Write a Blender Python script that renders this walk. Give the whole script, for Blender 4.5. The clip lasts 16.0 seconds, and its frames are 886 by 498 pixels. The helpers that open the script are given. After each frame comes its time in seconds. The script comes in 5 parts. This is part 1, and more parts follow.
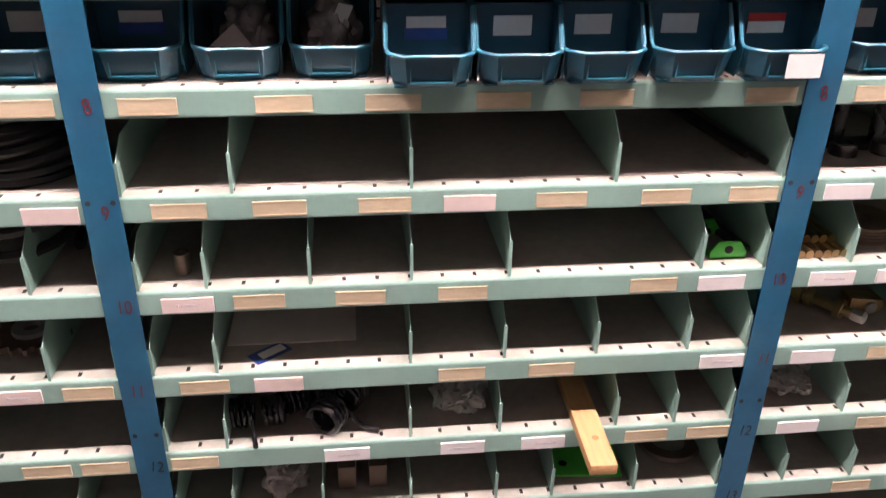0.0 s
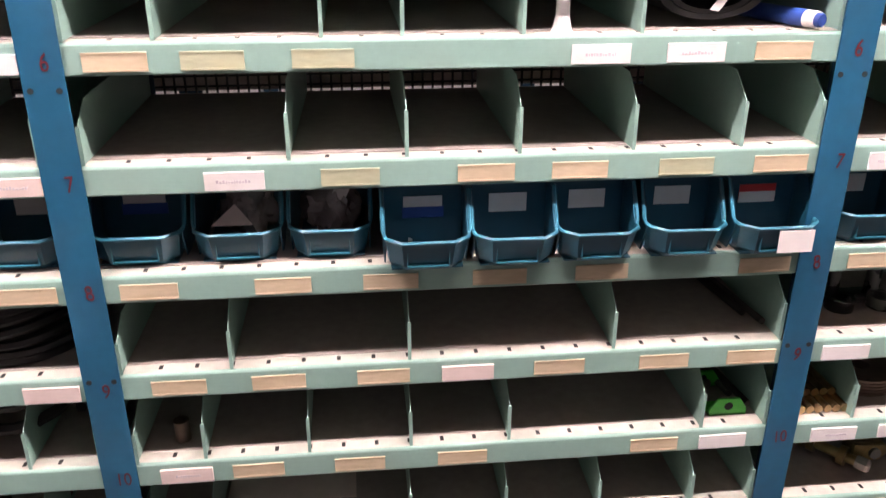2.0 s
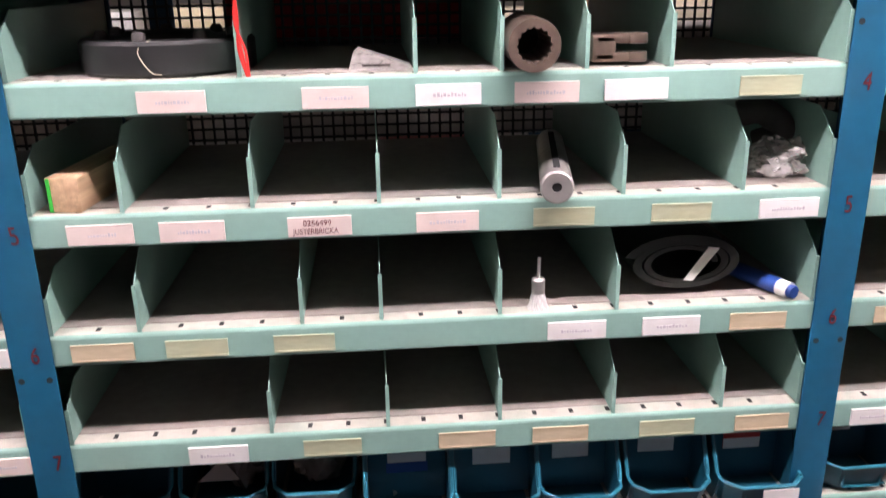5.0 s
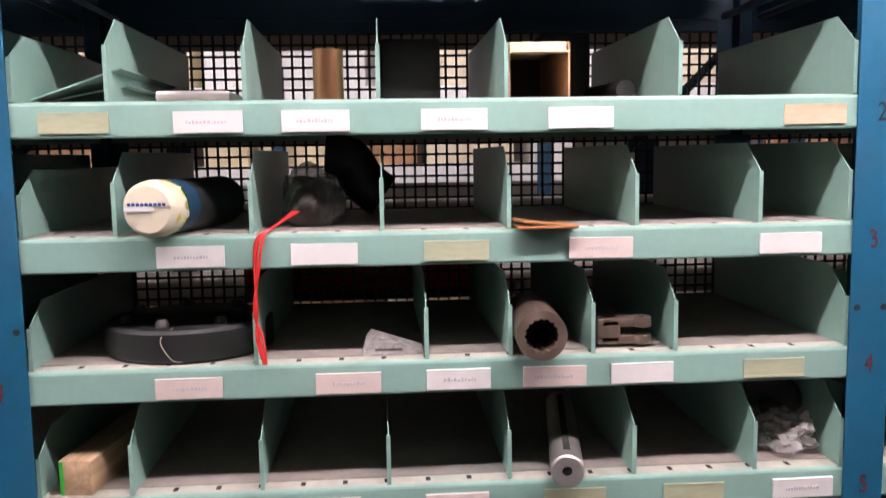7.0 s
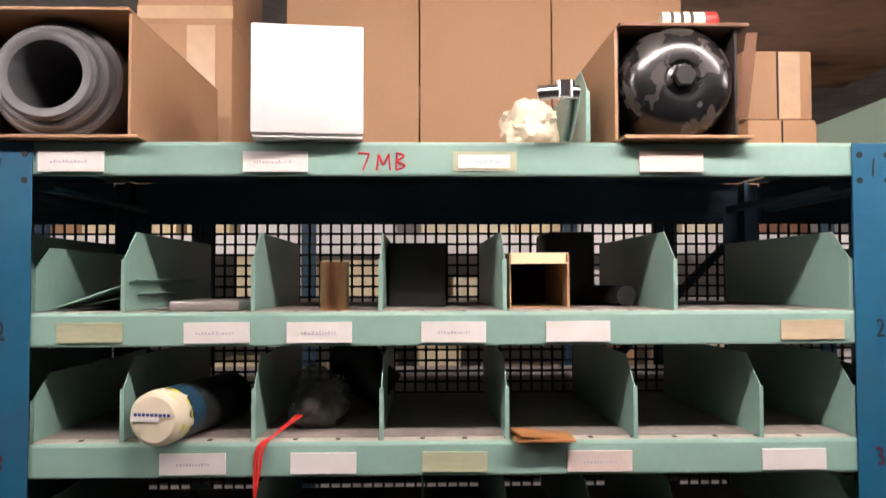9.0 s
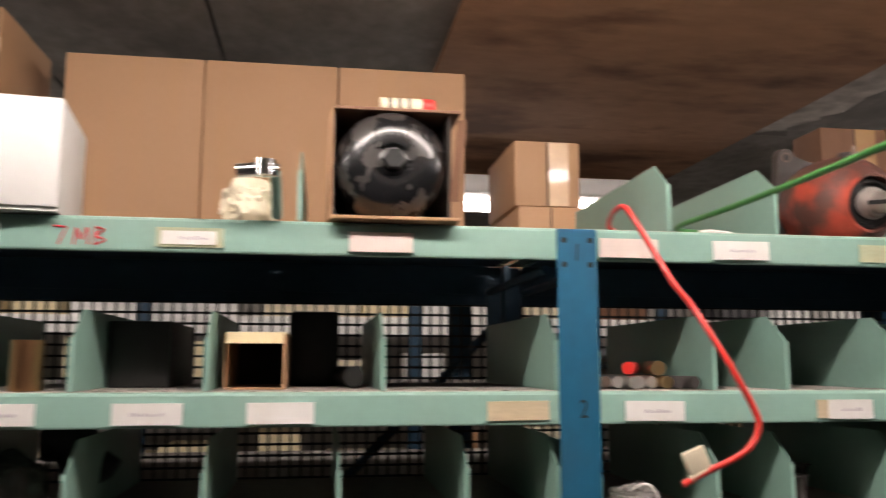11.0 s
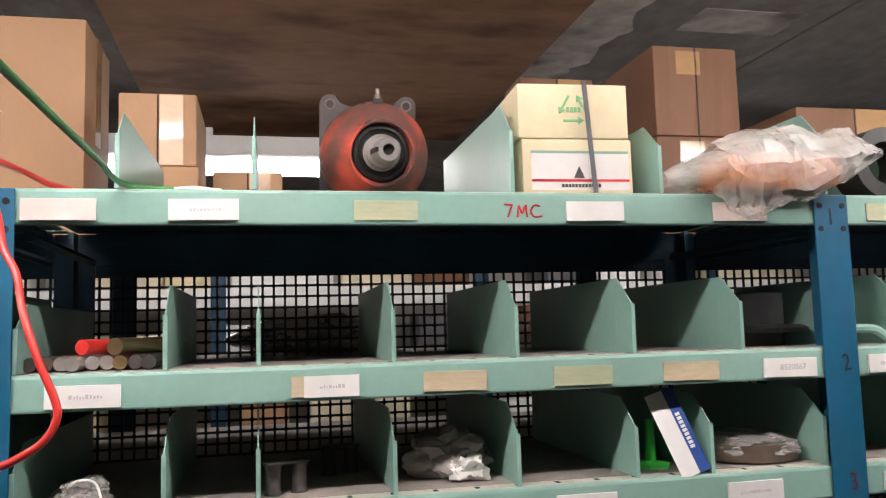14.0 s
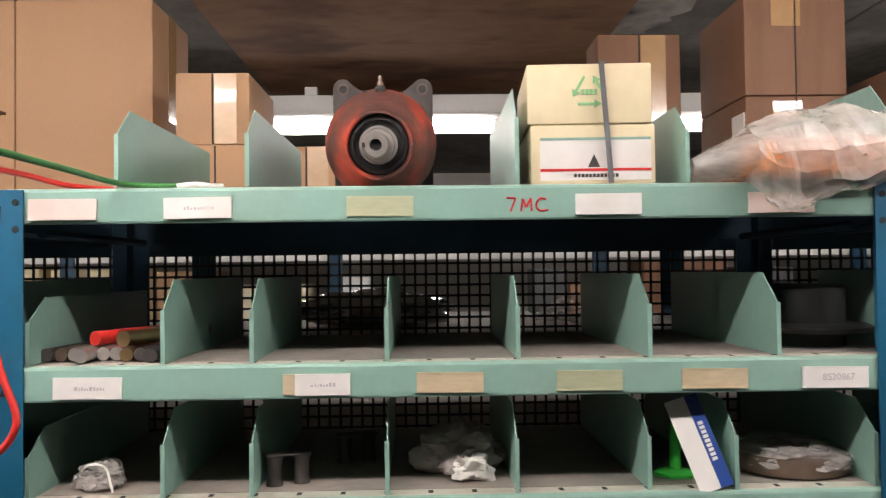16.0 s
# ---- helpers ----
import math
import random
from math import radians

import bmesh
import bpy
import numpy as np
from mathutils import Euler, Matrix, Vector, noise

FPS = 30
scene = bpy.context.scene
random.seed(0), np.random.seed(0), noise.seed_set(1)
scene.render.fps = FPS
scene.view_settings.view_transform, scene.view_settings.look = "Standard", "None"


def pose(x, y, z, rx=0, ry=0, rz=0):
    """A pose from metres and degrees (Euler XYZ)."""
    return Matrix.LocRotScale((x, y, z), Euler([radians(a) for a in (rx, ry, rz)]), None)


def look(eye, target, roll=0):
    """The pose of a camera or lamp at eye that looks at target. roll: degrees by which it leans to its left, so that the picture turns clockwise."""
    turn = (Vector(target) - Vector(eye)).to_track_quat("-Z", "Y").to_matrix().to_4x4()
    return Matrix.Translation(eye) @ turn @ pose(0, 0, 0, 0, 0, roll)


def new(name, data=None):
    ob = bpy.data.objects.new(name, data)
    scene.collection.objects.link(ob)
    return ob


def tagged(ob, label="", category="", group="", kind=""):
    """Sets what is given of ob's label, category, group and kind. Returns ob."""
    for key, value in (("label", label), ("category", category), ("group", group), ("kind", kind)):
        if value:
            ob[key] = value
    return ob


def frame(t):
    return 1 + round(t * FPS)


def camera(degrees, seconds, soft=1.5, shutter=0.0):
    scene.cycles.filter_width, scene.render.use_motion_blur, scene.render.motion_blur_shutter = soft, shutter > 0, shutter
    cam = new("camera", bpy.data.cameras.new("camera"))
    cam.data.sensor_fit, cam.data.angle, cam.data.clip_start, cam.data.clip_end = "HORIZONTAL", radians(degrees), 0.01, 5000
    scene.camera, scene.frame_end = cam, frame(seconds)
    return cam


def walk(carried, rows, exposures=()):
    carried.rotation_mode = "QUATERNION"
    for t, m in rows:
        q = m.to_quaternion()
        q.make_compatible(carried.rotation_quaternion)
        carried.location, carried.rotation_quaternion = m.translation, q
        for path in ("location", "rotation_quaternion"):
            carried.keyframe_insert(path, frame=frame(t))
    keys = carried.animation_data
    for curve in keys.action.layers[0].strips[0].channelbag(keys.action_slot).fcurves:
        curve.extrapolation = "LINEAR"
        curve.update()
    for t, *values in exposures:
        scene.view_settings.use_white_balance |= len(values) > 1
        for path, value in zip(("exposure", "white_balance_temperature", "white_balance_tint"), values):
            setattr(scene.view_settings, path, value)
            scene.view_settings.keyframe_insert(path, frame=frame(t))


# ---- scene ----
cam = camera(56.8, 16.0, soft=1.2, shutter=0.4)
PATH = [
    (0, (-0.652, -1.061, 1.305), (-0.451, 0.703, 0.384), 0.9),
    (0.5, (-0.634, -1.05, 1.339), (-0.44, 0.741, 0.471), 0.5),
    (1, (-0.63, -1.044, 1.38), (-0.435, 0.756, 0.53), 0.8),
    (1.5, (-0.629, -1.037, 1.415), (-0.44, 0.772, 0.586), 0.7),
    (2, (-0.635, -1.001, 1.459), (-0.444, 0.821, 0.658), 0.1),
    (2.5, (-0.647, -0.95, 1.481), (-0.412, 0.878, 0.704), -0.1),
    (3, (-0.628, -0.935, 1.527), (-0.386, 0.892, 0.749), 0.2),
    (3.2, (-0.644, -0.928, 1.554), (-0.38, 0.893, 0.77), 0.7),
    (5.3, (-0.572, -0.934, 1.72), (-0.443, 0.98, 1.154), -1.4),
    (5.5, (-0.574, -0.938, 1.728), (-0.454, 0.994, 1.225), -1.6),
    (6, (-0.577, -0.935, 1.767), (-0.463, 1.02, 1.361), -1.1),
    (6.5, (-0.574, -0.928, 1.798), (-0.435, 1.041, 1.482), -0.6),
    (7, (-0.574, -0.926, 1.832), (-0.434, 1.056, 1.606), -0.9),
    (7.5, (-0.582, -0.914, 1.866), (-0.434, 1.074, 1.703), -1.0),
    (8, (-0.578, -0.906, 1.892), (-0.448, 1.087, 1.802), -1.1),
    (8.2, (-0.564, -0.914, 1.911), (-0.468, 1.082, 1.837), -1.1),
    (10.3, (-0.47, -0.984, 1.94), (-0.43, 0.994, 2.238), 0.1),
    (10.5, (-0.439, -0.989, 1.933), (-0.35, 0.989, 2.219), 1.0),
    (11, (-0.312, -0.957, 1.929), (-0.011, 1.001, 2.205), 0.1),
    (11.5, (-0.19, -0.909, 1.935), (0.332, 1.006, 2.18), -0.3),
    (12, (-0.066, -0.873, 1.943), (0.551, 1.013, 2.19), -0.8),
    (12.5, (0.076, -0.899, 1.934), (0.705, 0.984, 2.175), -0.2),
    (13, (0.21, -0.928, 1.932), (0.76, 0.981, 2.16), -0.3),
    (13.5, (0.28, -0.948, 1.937), (0.748, 0.986, 2.145), -1.6),
    (14, (0.279, -0.927, 1.932), (0.707, 1.017, 2.127), -1.6),
    (14.5, (0.373, -0.916, 1.967), (0.705, 1.048, 2.15), -0.8),
    (15, (0.459, -0.92, 1.989), (0.565, 1.074, 2.103), -0.0),
    (15.5, (0.478, -0.927, 2.002), (0.56, 1.071, 2.04), -0.3),
    (16, (0.465, -0.915, 1.998), (0.513, 1.084, 2.049), -0.7),
]
EXPOSURES = [(0.0, 1.85, 6700, 20), (1.5, 1.7, 6700, 20), (3.0, 1.45, 6450, 18), (5.5, 0.82, 6150, 14), (7.0, 0.3, 6200, 14), (8.0, 0.15, 6400, 13), (10.5, -0.65, 6900, 4), (11.5, -0.5, 6700, 4), (12.5, -0.2, 6400, 4), (14.0, -0.33, 6300, 2), (16.0, -0.5, 6500, 1)]
walk(cam, [(t, look(eye, target, roll)) for t, eye, target, roll in PATH], EXPOSURES)

# ---------------- light ----------------
world = bpy.data.worlds.new("world")
world.use_nodes = True
world.node_tree.nodes["Background"].inputs[0].default_value = (0.8, 0.85, 1.0, 1)
world.node_tree.nodes["Background"].inputs[1].default_value = 0.005
scene.world = world


TUBE_GLOW = 115.0
FAR_GLOW = 30.0

# ---------------- materials ----------------
def mat(name, base, rough=0.5, metal=0.0, vary=0.15, scale=30.0, bump=0.05, dark=None, stain=0.0, stain_scale=4.0,
        stretch=(1, 1, 1), lo=0.48, hi=0.72, spec=0.5, coat=0.0, alpha=1.0, trans=0.0):
    m = bpy.data.materials.new(name)
    m.use_nodes = True
    nt = m.node_tree
    n, l = nt.nodes, nt.links
    b = n["Principled BSDF"]
    b.inputs["Roughness"].default_value, b.inputs["Metallic"].default_value = rough, metal
    b.inputs["Specular IOR Level"].default_value = spec
    b.inputs["Coat Weight"].default_value = coat
    b.inputs["Transmission Weight"].default_value = trans
    b.inputs["Alpha"].default_value = alpha
    tc, mp = n.new("ShaderNodeTexCoord"), n.new("ShaderNodeMapping")
    mp.inputs["Scale"].default_value = stretch
    l.new(tc.outputs["Object"], mp.inputs[0])
    fine, broad = n.new("ShaderNodeTexNoise"), n.new("ShaderNodeTexNoise")
    for t, s in ((fine, scale), (broad, stain_scale)):
        l.new(mp.outputs[0], t.inputs["Vector"])
        t.inputs["Scale"].default_value, t.inputs["Detail"].default_value = s, 6
    info = n.new("ShaderNodeObjectInfo")
    hsv = n.new("ShaderNodeHueSaturation")
    hsv.inputs["Color"].default_value = (*base, 1)
    mr = n.new("ShaderNodeMapRange")
    mr.inputs["From Min"].default_value, mr.inputs["From Max"].default_value = 0.25, 0.75
    mr.inputs["To Min"].default_value, mr.inputs["To Max"].default_value = 1 - vary, 1 + vary
    l.new(fine.outputs["Fac"], mr.inputs["Value"])
    rnd = n.new("ShaderNodeMath")
    rnd.operation = "MULTIPLY_ADD"
    rnd.inputs[1].default_value, rnd.inputs[2].default_value = 0.08, 0.96
    l.new(info.outputs["Random"], rnd.inputs[0])
    mul = n.new("ShaderNodeMath")
    mul.operation = "MULTIPLY"
    l.new(mr.outputs[0], mul.inputs[0]), l.new(rnd.outputs[0], mul.inputs[1])
    l.new(mul.outputs[0], hsv.inputs["Value"])
    colour = hsv.outputs[0]
    if stain:
        ramp = n.new("ShaderNodeMapRange")
        ramp.inputs["From Min"].default_value, ramp.inputs["From Max"].default_value = lo, hi
        ramp.inputs["To Max"].default_value = stain
        l.new(broad.outputs["Fac"], ramp.inputs["Value"])
        mix = n.new("ShaderNodeMix")
        mix.data_type = "RGBA"
        l.new(ramp.outputs[0], mix.inputs[0])
        l.new(colour, mix.inputs[6])
        mix.inputs[7].default_value = (*(dark or [c * 0.4 for c in base]), 1)
        colour = mix.outputs[2]
    l.new(colour, b.inputs["Base Color"])
    rr = n.new("ShaderNodeMapRange")
    rr.inputs["To Min"].default_value, rr.inputs["To Max"].default_value = max(rough - 0.1, 0.02), min(rough + 0.12, 1)
    l.new(broad.outputs["Fac"], rr.inputs["Value"]), l.new(rr.outputs[0], b.inputs["Roughness"])
    if bump:
        bp = n.new("ShaderNodeBump")
        bp.inputs["Strength"].default_value, bp.inputs["Distance"].default_value = bump, 0.004
        l.new(fine.outputs["Fac"], bp.inputs["Height"]), l.new(bp.outputs[0], b.inputs["Normal"])
    return m


def film(name, tint, clear, rough=0.22):
    """Thin crumpled plastic."""
    m = bpy.data.materials.new(name)
    m.use_nodes = True
    n, l = m.node_tree.nodes, m.node_tree.links
    b = n["Principled BSDF"]
    b.inputs["Base Color"].default_value = (*tint, 1)
    b.inputs["Roughness"].default_value = rough
    tr, mx = n.new("ShaderNodeBsdfTransparent"), n.new("ShaderNodeMixShader")
    tr.inputs[0].default_value = (0.95, 0.95, 0.95, 1)
    noise_t, ramp = n.new("ShaderNodeTexNoise"), n.new("ShaderNodeMapRange")
    noise_t.inputs["Scale"].default_value, noise_t.inputs["Detail"].default_value = 7, 3
    ramp.inputs["To Min"].default_value, ramp.inputs["To Max"].default_value = clear - 0.15, clear + 0.3
    l.new(noise_t.outputs["Fac"], ramp.inputs["Value"])
    bp = n.new("ShaderNodeBump")
    bp.inputs["Strength"].default_value, bp.inputs["Distance"].default_value = 0.22, 0.006
    l.new(noise_t.outputs["Fac"], bp.inputs["Height"]), l.new(bp.outputs[0], b.inputs["Normal"])
    l.new(ramp.outputs[0], mx.inputs[0]), l.new(b.outputs[0], mx.inputs[1]), l.new(tr.outputs[0], mx.inputs[2])
    l.new(mx.outputs[0], n["Material Output"].inputs[0])
    return m


GREEN = mat("green_enamel", (0.265, 0.43, 0.365), 0.42, 0, 0.04, 90, 0.02, (0.29, 0.36, 0.30), 0.3, 7, spec=0.35)
PLATE = mat("dusty_brown_plate", (0.33, 0.28, 0.25), 0.7, 0, 0.12, 60, 0.05, (0.17, 0.18, 0.16), 0.8, 3.0)
BLUE = mat("blue_enamel", (0.009, 0.088, 0.165), 0.42, 0, 0.07, 70, 0.03, (0.03, 0.08, 0.13), 0.4, 10)
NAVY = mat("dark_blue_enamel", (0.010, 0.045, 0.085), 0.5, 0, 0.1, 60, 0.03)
BIN = mat("blue_bin_plastic", (0.010, 0.075, 0.115), 0.33, 0, 0.05, 80, 0.03, (0.02, 0.05, 0.08), 0.3, 12)
RIMM = mat("worn_bin_rim", (0.025, 0.15, 0.21), 0.3, 0, 0.1, 60, 0.03)
WHITE = mat("white_paper", (0.80, 0.77, 0.74), 0.7, 0, 0.04, 50, 0.02, (0.66, 0.60, 0.52), 0.35, 14)
PINK = mat("aged_pink_paper", (0.74, 0.61, 0.56), 0.75, 0, 0.05, 50, 0.02, (0.60, 0.50, 0.42), 0.4, 14)
# Cream dust, paler than the floor plate for light on the shelf front.
LIT_DUST = mat("cream_dust_on_paint", (0.50, 0.47, 0.40), 0.7, 0, 0.12, 70, 0.05, (0.32, 0.40, 0.33), 0.7, 9)
YELLOW = mat("yellowed_card", (0.60, 0.49, 0.33), 0.6, 0, 0.08, 60, 0.02, (0.45, 0.36, 0.2), 0.5, 18, (1, 1, 4))
OLIVE = mat("clear_holder_plastic", (0.46, 0.48, 0.32), 0.35, 0, 0.08, 60, 0.02, (0.55, 0.5, 0.3), 0.4, 18, (1, 1, 4))
SLOT = mat("slot_shadow_steel", (0.012, 0.012, 0.012), 0.8, 0, 0.1, 60, 0)
MESH = mat("black_mesh_plastic", (0.008, 0.010, 0.012), 0.45, 0, 0.1, 60, 0.02)
CARD = mat("corrugated_cardboard", (0.40, 0.235, 0.132), 0.72, 0, 0.05, 120, 0.05, (0.42, 0.24, 0.12), 0.4, 5, (6, 1, 0.6))
CARD_DARK = mat("brown_cardboard", (0.20, 0.10, 0.058), 0.72, 0, 0.06, 120, 0.05, None, 0.2, 5, (6, 1, 0.6))
CREAM = mat("cream_carton", (0.74, 0.64, 0.42), 0.62, 0, 0.04, 70, 0.03, (0.55, 0.45, 0.28), 0.35, 12)
WCARD = mat("white_carton", (0.82, 0.81, 0.79), 0.55, 0, 0.02, 60, 0.02, (0.7, 0.68, 0.64), 0.2, 8)
# Near black, for the shade inside cartons and between their flaps.
INSIDE_SHADE = mat("carton_inside", (0.03, 0.022, 0.018), 0.8, 0, 0.1, 60, 0.03)
TAPE = mat("brown_packing_tape", (0.42, 0.25, 0.12), 0.18, 0, 0.05, 60, 0.04, None, 0.2, 10, coat=0.5)
GTAPE = mat("clear_packing_tape", (0.54, 0.36, 0.21), 0.3, 0, 0.06, 60, 0.15, None, 0.2, 10, coat=0.3)
BLACK = mat("black_rubber", (0.010, 0.010, 0.010), 0.5, 0, 0.2, 60, 0.1, (0.022, 0.021, 0.02), 0.6, 9)
GLOSS = mat("black_gloss_paint", (0.006, 0.006, 0.007), 0.26, 0, 0.1, 60, 0.01, (0.045, 0.04, 0.038), 0.9, 26, lo=0.50, hi=0.54, coat=0.25)
GREYR = mat("grey_rubber_hose", (0.10, 0.10, 0.105), 0.5, 0, 0.1, 40, 0.06)
REDP = mat("worn_red_paint", (0.38, 0.052, 0.028), 0.55, 0, 0.3, 40, 0.5, (0.06, 0.032, 0.026), 0.92, 15, lo=0.41, hi=0.56)
IRON = mat("grimy_cast_iron", (0.045, 0.038, 0.036), 0.6, 0.1, 0.3, 40, 0.3, (0.09, 0.06, 0.05), 0.5, 12)
STEEL = mat("machined_steel", (0.50, 0.47, 0.44), 0.38, 0.7, 0.1, 60, 0.05, (0.2, 0.17, 0.14), 0.4, 14)
CHROME = mat("chrome", (0.75, 0.75, 0.76), 0.12, 1.0, 0.03, 40, 0.0)
BROWNS = mat("brown_oiled_steel", (0.20, 0.145, 0.115), 0.45, 0.6, 0.15, 60, 0.1, (0.08, 0.055, 0.045), 0.6, 14)
BRASS = mat("zinc_yellow_steel", (0.46, 0.33, 0.17), 0.33, 0.9, 0.1, 50, 0.05, (0.25, 0.14, 0.08), 0.5, 18)
COPPER = mat("copper", (0.60, 0.31, 0.16), 0.28, 1.0, 0.08, 50, 0.04, (0.25, 0.12, 0.06), 0.4, 10, (1, 1, 0.2))
LIME = mat("green_painted_steel", (0.06, 0.50, 0.06), 0.4, 0, 0.08, 50, 0.04, None, 0.2, 12)
WOOD = mat("raw_pine", (0.55, 0.31, 0.14), 0.6, 0, 0.15, 18, 0.08, (0.42, 0.22, 0.09), 0.5, 7, (6, 0.6, 6))
WOODB = mat("striped_wood_block", (0.50, 0.33, 0.2), 0.6, 0, 0.3, 18, 0.1, (0.3, 0.18, 0.1), 0.6, 9, (9, 0.6, 9))
RED = mat("red_plastic", (0.62, 0.035, 0.03), 0.35, 0, 0.06, 50, 0.02)
GROD = mat("green_cable_plastic", (0.055, 0.22, 0.055), 0.45, 0, 0.15, 40, 0.1, (0.02, 0.06, 0.02), 0.4, 18)
INKR = mat("red_marker_ink", (0.50, 0.02, 0.03), 0.6, 0, 0.15, 90, 0)
INKD = mat("dark_red_marker", (0.12, 0.010, 0.018), 0.6, 0, 0.15, 90, 0)
INKB = mat("dark_marker_ink", (0.010, 0.008, 0.012), 0.6, 0, 0.15, 90, 0)
INKG = mat("faded_print", (0.56, 0.50, 0.53), 0.7, 0, 0.15, 90, 0)
PRINTG = mat("green_print_ink", (0.22, 0.46, 0.20), 0.65, 0, 0.2, 90, 0)
NAVYC = mat("navy_card", (0.02, 0.06, 0.26), 0.4, 0, 0.05, 60, 0.01)
YEL = mat("yellow_plastic_wrap", (0.62, 0.60, 0.06), 0.3, 0, 0.1, 40, 0.1)
BEIGE = mat("masking_paper", (0.74, 0.66, 0.49), 0.6, 0, 0.06, 40, 0.12, None, 0.15, 10)
LEATHER = mat("tan_leather", (0.38, 0.17, 0.06), 0.55, 0, 0.15, 40, 0.1)
ORANGE = mat("orange_plastic", (0.80, 0.24, 0.03), 0.4, 0, 0.05, 40, 0.02)
BRISTLE = mat("grey_bristle", (0.55, 0.53, 0.50), 0.6, 0, 0.25, 160, 0.4, stretch=(3, 3, 0.4))
CONC = mat("bare_concrete", (0.24, 0.23, 0.215), 0.85, 0, 0.22, 25, 0.5, (0.12, 0.11, 0.105), 0.85, 3.0, (1, 0.7, 1), spec=0.2)
CONC_P = mat("pale_concrete", (0.60, 0.57, 0.53), 0.85, 0, 0.3, 20, 0.5, (0.10, 0.09, 0.085), 0.85, 5, lo=0.52, hi=0.64, spec=0.2)
BOARD = mat("brown_ceiling_board", (0.35, 0.195, 0.115), 0.85, 0, 0.14, 14, 0.12, (0.09, 0.048, 0.034), 0.75, 2.8, (1, 1.9, 1), lo=0.50, hi=0.66, spec=0.15)
# Dark, so the unseen slabs throw little fill light into the shelves.
DARKW = mat("dark_wall_paint", (0.07, 0.07, 0.075), 0.7, 0, 0.1, 20, 0.08)
FLOOR = mat("grey_floor_paint", (0.11, 0.105, 0.10), 0.5, 0, 0.12, 12, 0.08, (0.16, 0.15, 0.14), 0.6, 1.5)
WALLM = mat("pale_wall_paint", (0.66, 0.62, 0.58), 0.7, 0, 0.05, 20, 0.08, (0.5, 0.46, 0.42), 0.4, 1.5)
BAG = film("clear_bag", (0.80, 0.74, 0.71), 0.58)
BAGD = film("smoky_bag", (0.58, 0.50, 0.48), 0.32)
BAGK = film("dark_bag", (0.15, 0.14, 0.13), 0.40)
BAGM = film("milky_bag", (0.90, 0.86, 0.82), 0.56, 0.2)


def glow(name, strength):
    m = bpy.data.materials.new(name)
    m.use_nodes = True
    b = m.node_tree.nodes["Principled BSDF"]
    b.inputs["Base Color"].default_value = (0.8, 0.8, 0.8, 1)
    b.inputs["Emission Color"].default_value = (1.0, 0.87, 0.87, 1)
    b.inputs["Emission Strength"].default_value = strength
    return m


GLOW_NEAR, GLOW_FAR = glow("lit_tube", TUBE_GLOW), glow("lit_far_tube", FAR_GLOW)


# ---------------- mesh helpers ----------------
def box(bm, x0, x1, y0, y1, z0, z1, bevel=0.0, m=None):
    r = bmesh.ops.create_cube(bm, size=1)
    vs = r["verts"]
    for v in vs:
        v.co = Vector(((x0 + x1) / 2 + v.co.x * (x1 - x0), (y0 + y1) / 2 + v.co.y * (y1 - y0), (z0 + z1) / 2 + v.co.z * (z1 - z0)))
        if m is not None:
            v.co = m @ v.co
    if bevel:
        es = list({e for v in vs for e in v.link_edges})
        bmesh.ops.bevel(bm, geom=es, offset=bevel, segments=2, affect="EDGES", profile=0.5)
    return bm


def lathe(bm, profile, seg=32, m=None, close=False):
    """Turns a profile of (radius, height) about z."""
    m = m or Matrix()
    rings = []
    for r, h in profile:
        rings.append([bm.verts.new(m @ Vector((r * math.cos(a), r * math.sin(a), h))) for a in (2 * math.pi * k / seg for k in range(seg))])
    pairs = list(zip(rings, rings[1:])) + ([(rings[-1], rings[0])] if close else [])
    for a, b in pairs:
        for k in range(seg):
            bm.faces.new((a[k], a[(k + 1) % seg], b[(k + 1) % seg], b[k]))
    if not close:
        for ring, flip in ((rings[0], True), (rings[-1], False)):
            bm.faces.new(ring[::-1] if flip else ring)
    return bm


def tube(bm, pts, r, seg=8, taper=None):
    pts = [Vector(p) for p in pts]
    rings, up = [], Vector((0.13, 0.31, 0.94))
    for i, p in enumerate(pts):
        d = (pts[min(i + 1, len(pts) - 1)] - pts[max(i - 1, 0)]).normalized()
        s = d.cross(up)
        if s.length < 1e-4:
            s = d.cross(Vector((1, 0, 0)))
        s.normalize()
        up = s.cross(d)
        rr = r if taper is None else r * taper[i]
        rings.append([bm.verts.new(p + (s * math.cos(a) + up * math.sin(a)) * rr) for a in (2 * math.pi * k / seg for k in range(seg))])
    for a, b in zip(rings, rings[1:]):
        for k in range(seg):
            bm.faces.new((a[k], a[(k + 1) % seg], b[(k + 1) % seg], b[k]))
    bm.faces.new(rings[0][::-1]), bm.faces.new(rings[-1])
    return bm


def smooth_path(pts, n=6):
    """A soft curve through the points."""
    p = [Vector(q) for q in pts]
    out = []
    for i in range(len(p) - 1):
        a, b, c, d = p[max(i - 1, 0)], p[i], p[i + 1], p[min(i + 2, len(p) - 1)]
        for k in range(n):
            t = k / n
            out.append(0.5 * ((2 * b) + (c - a) * t + (2 * a - 5 * b + 4 * c - d) * t * t + (3 * b - a - 3 * c + d) * t ** 3))
    return out + [p[-1]]


def helix(cx, cy, cz, r, pitch, turns, axis="x", n=14):
    pts = []
    for k in range(int(turns * n) + 1):
        a, h = 2 * math.pi * k / n, pitch * k / n
        u, v = r * math.cos(a), r * math.sin(a)
        pts.append((cx + h, cy + u, cz + v) if axis == "x" else (cx + u, cy + h, cz + v) if axis == "y" else (cx + u, cy + v, cz + h))
    return pts


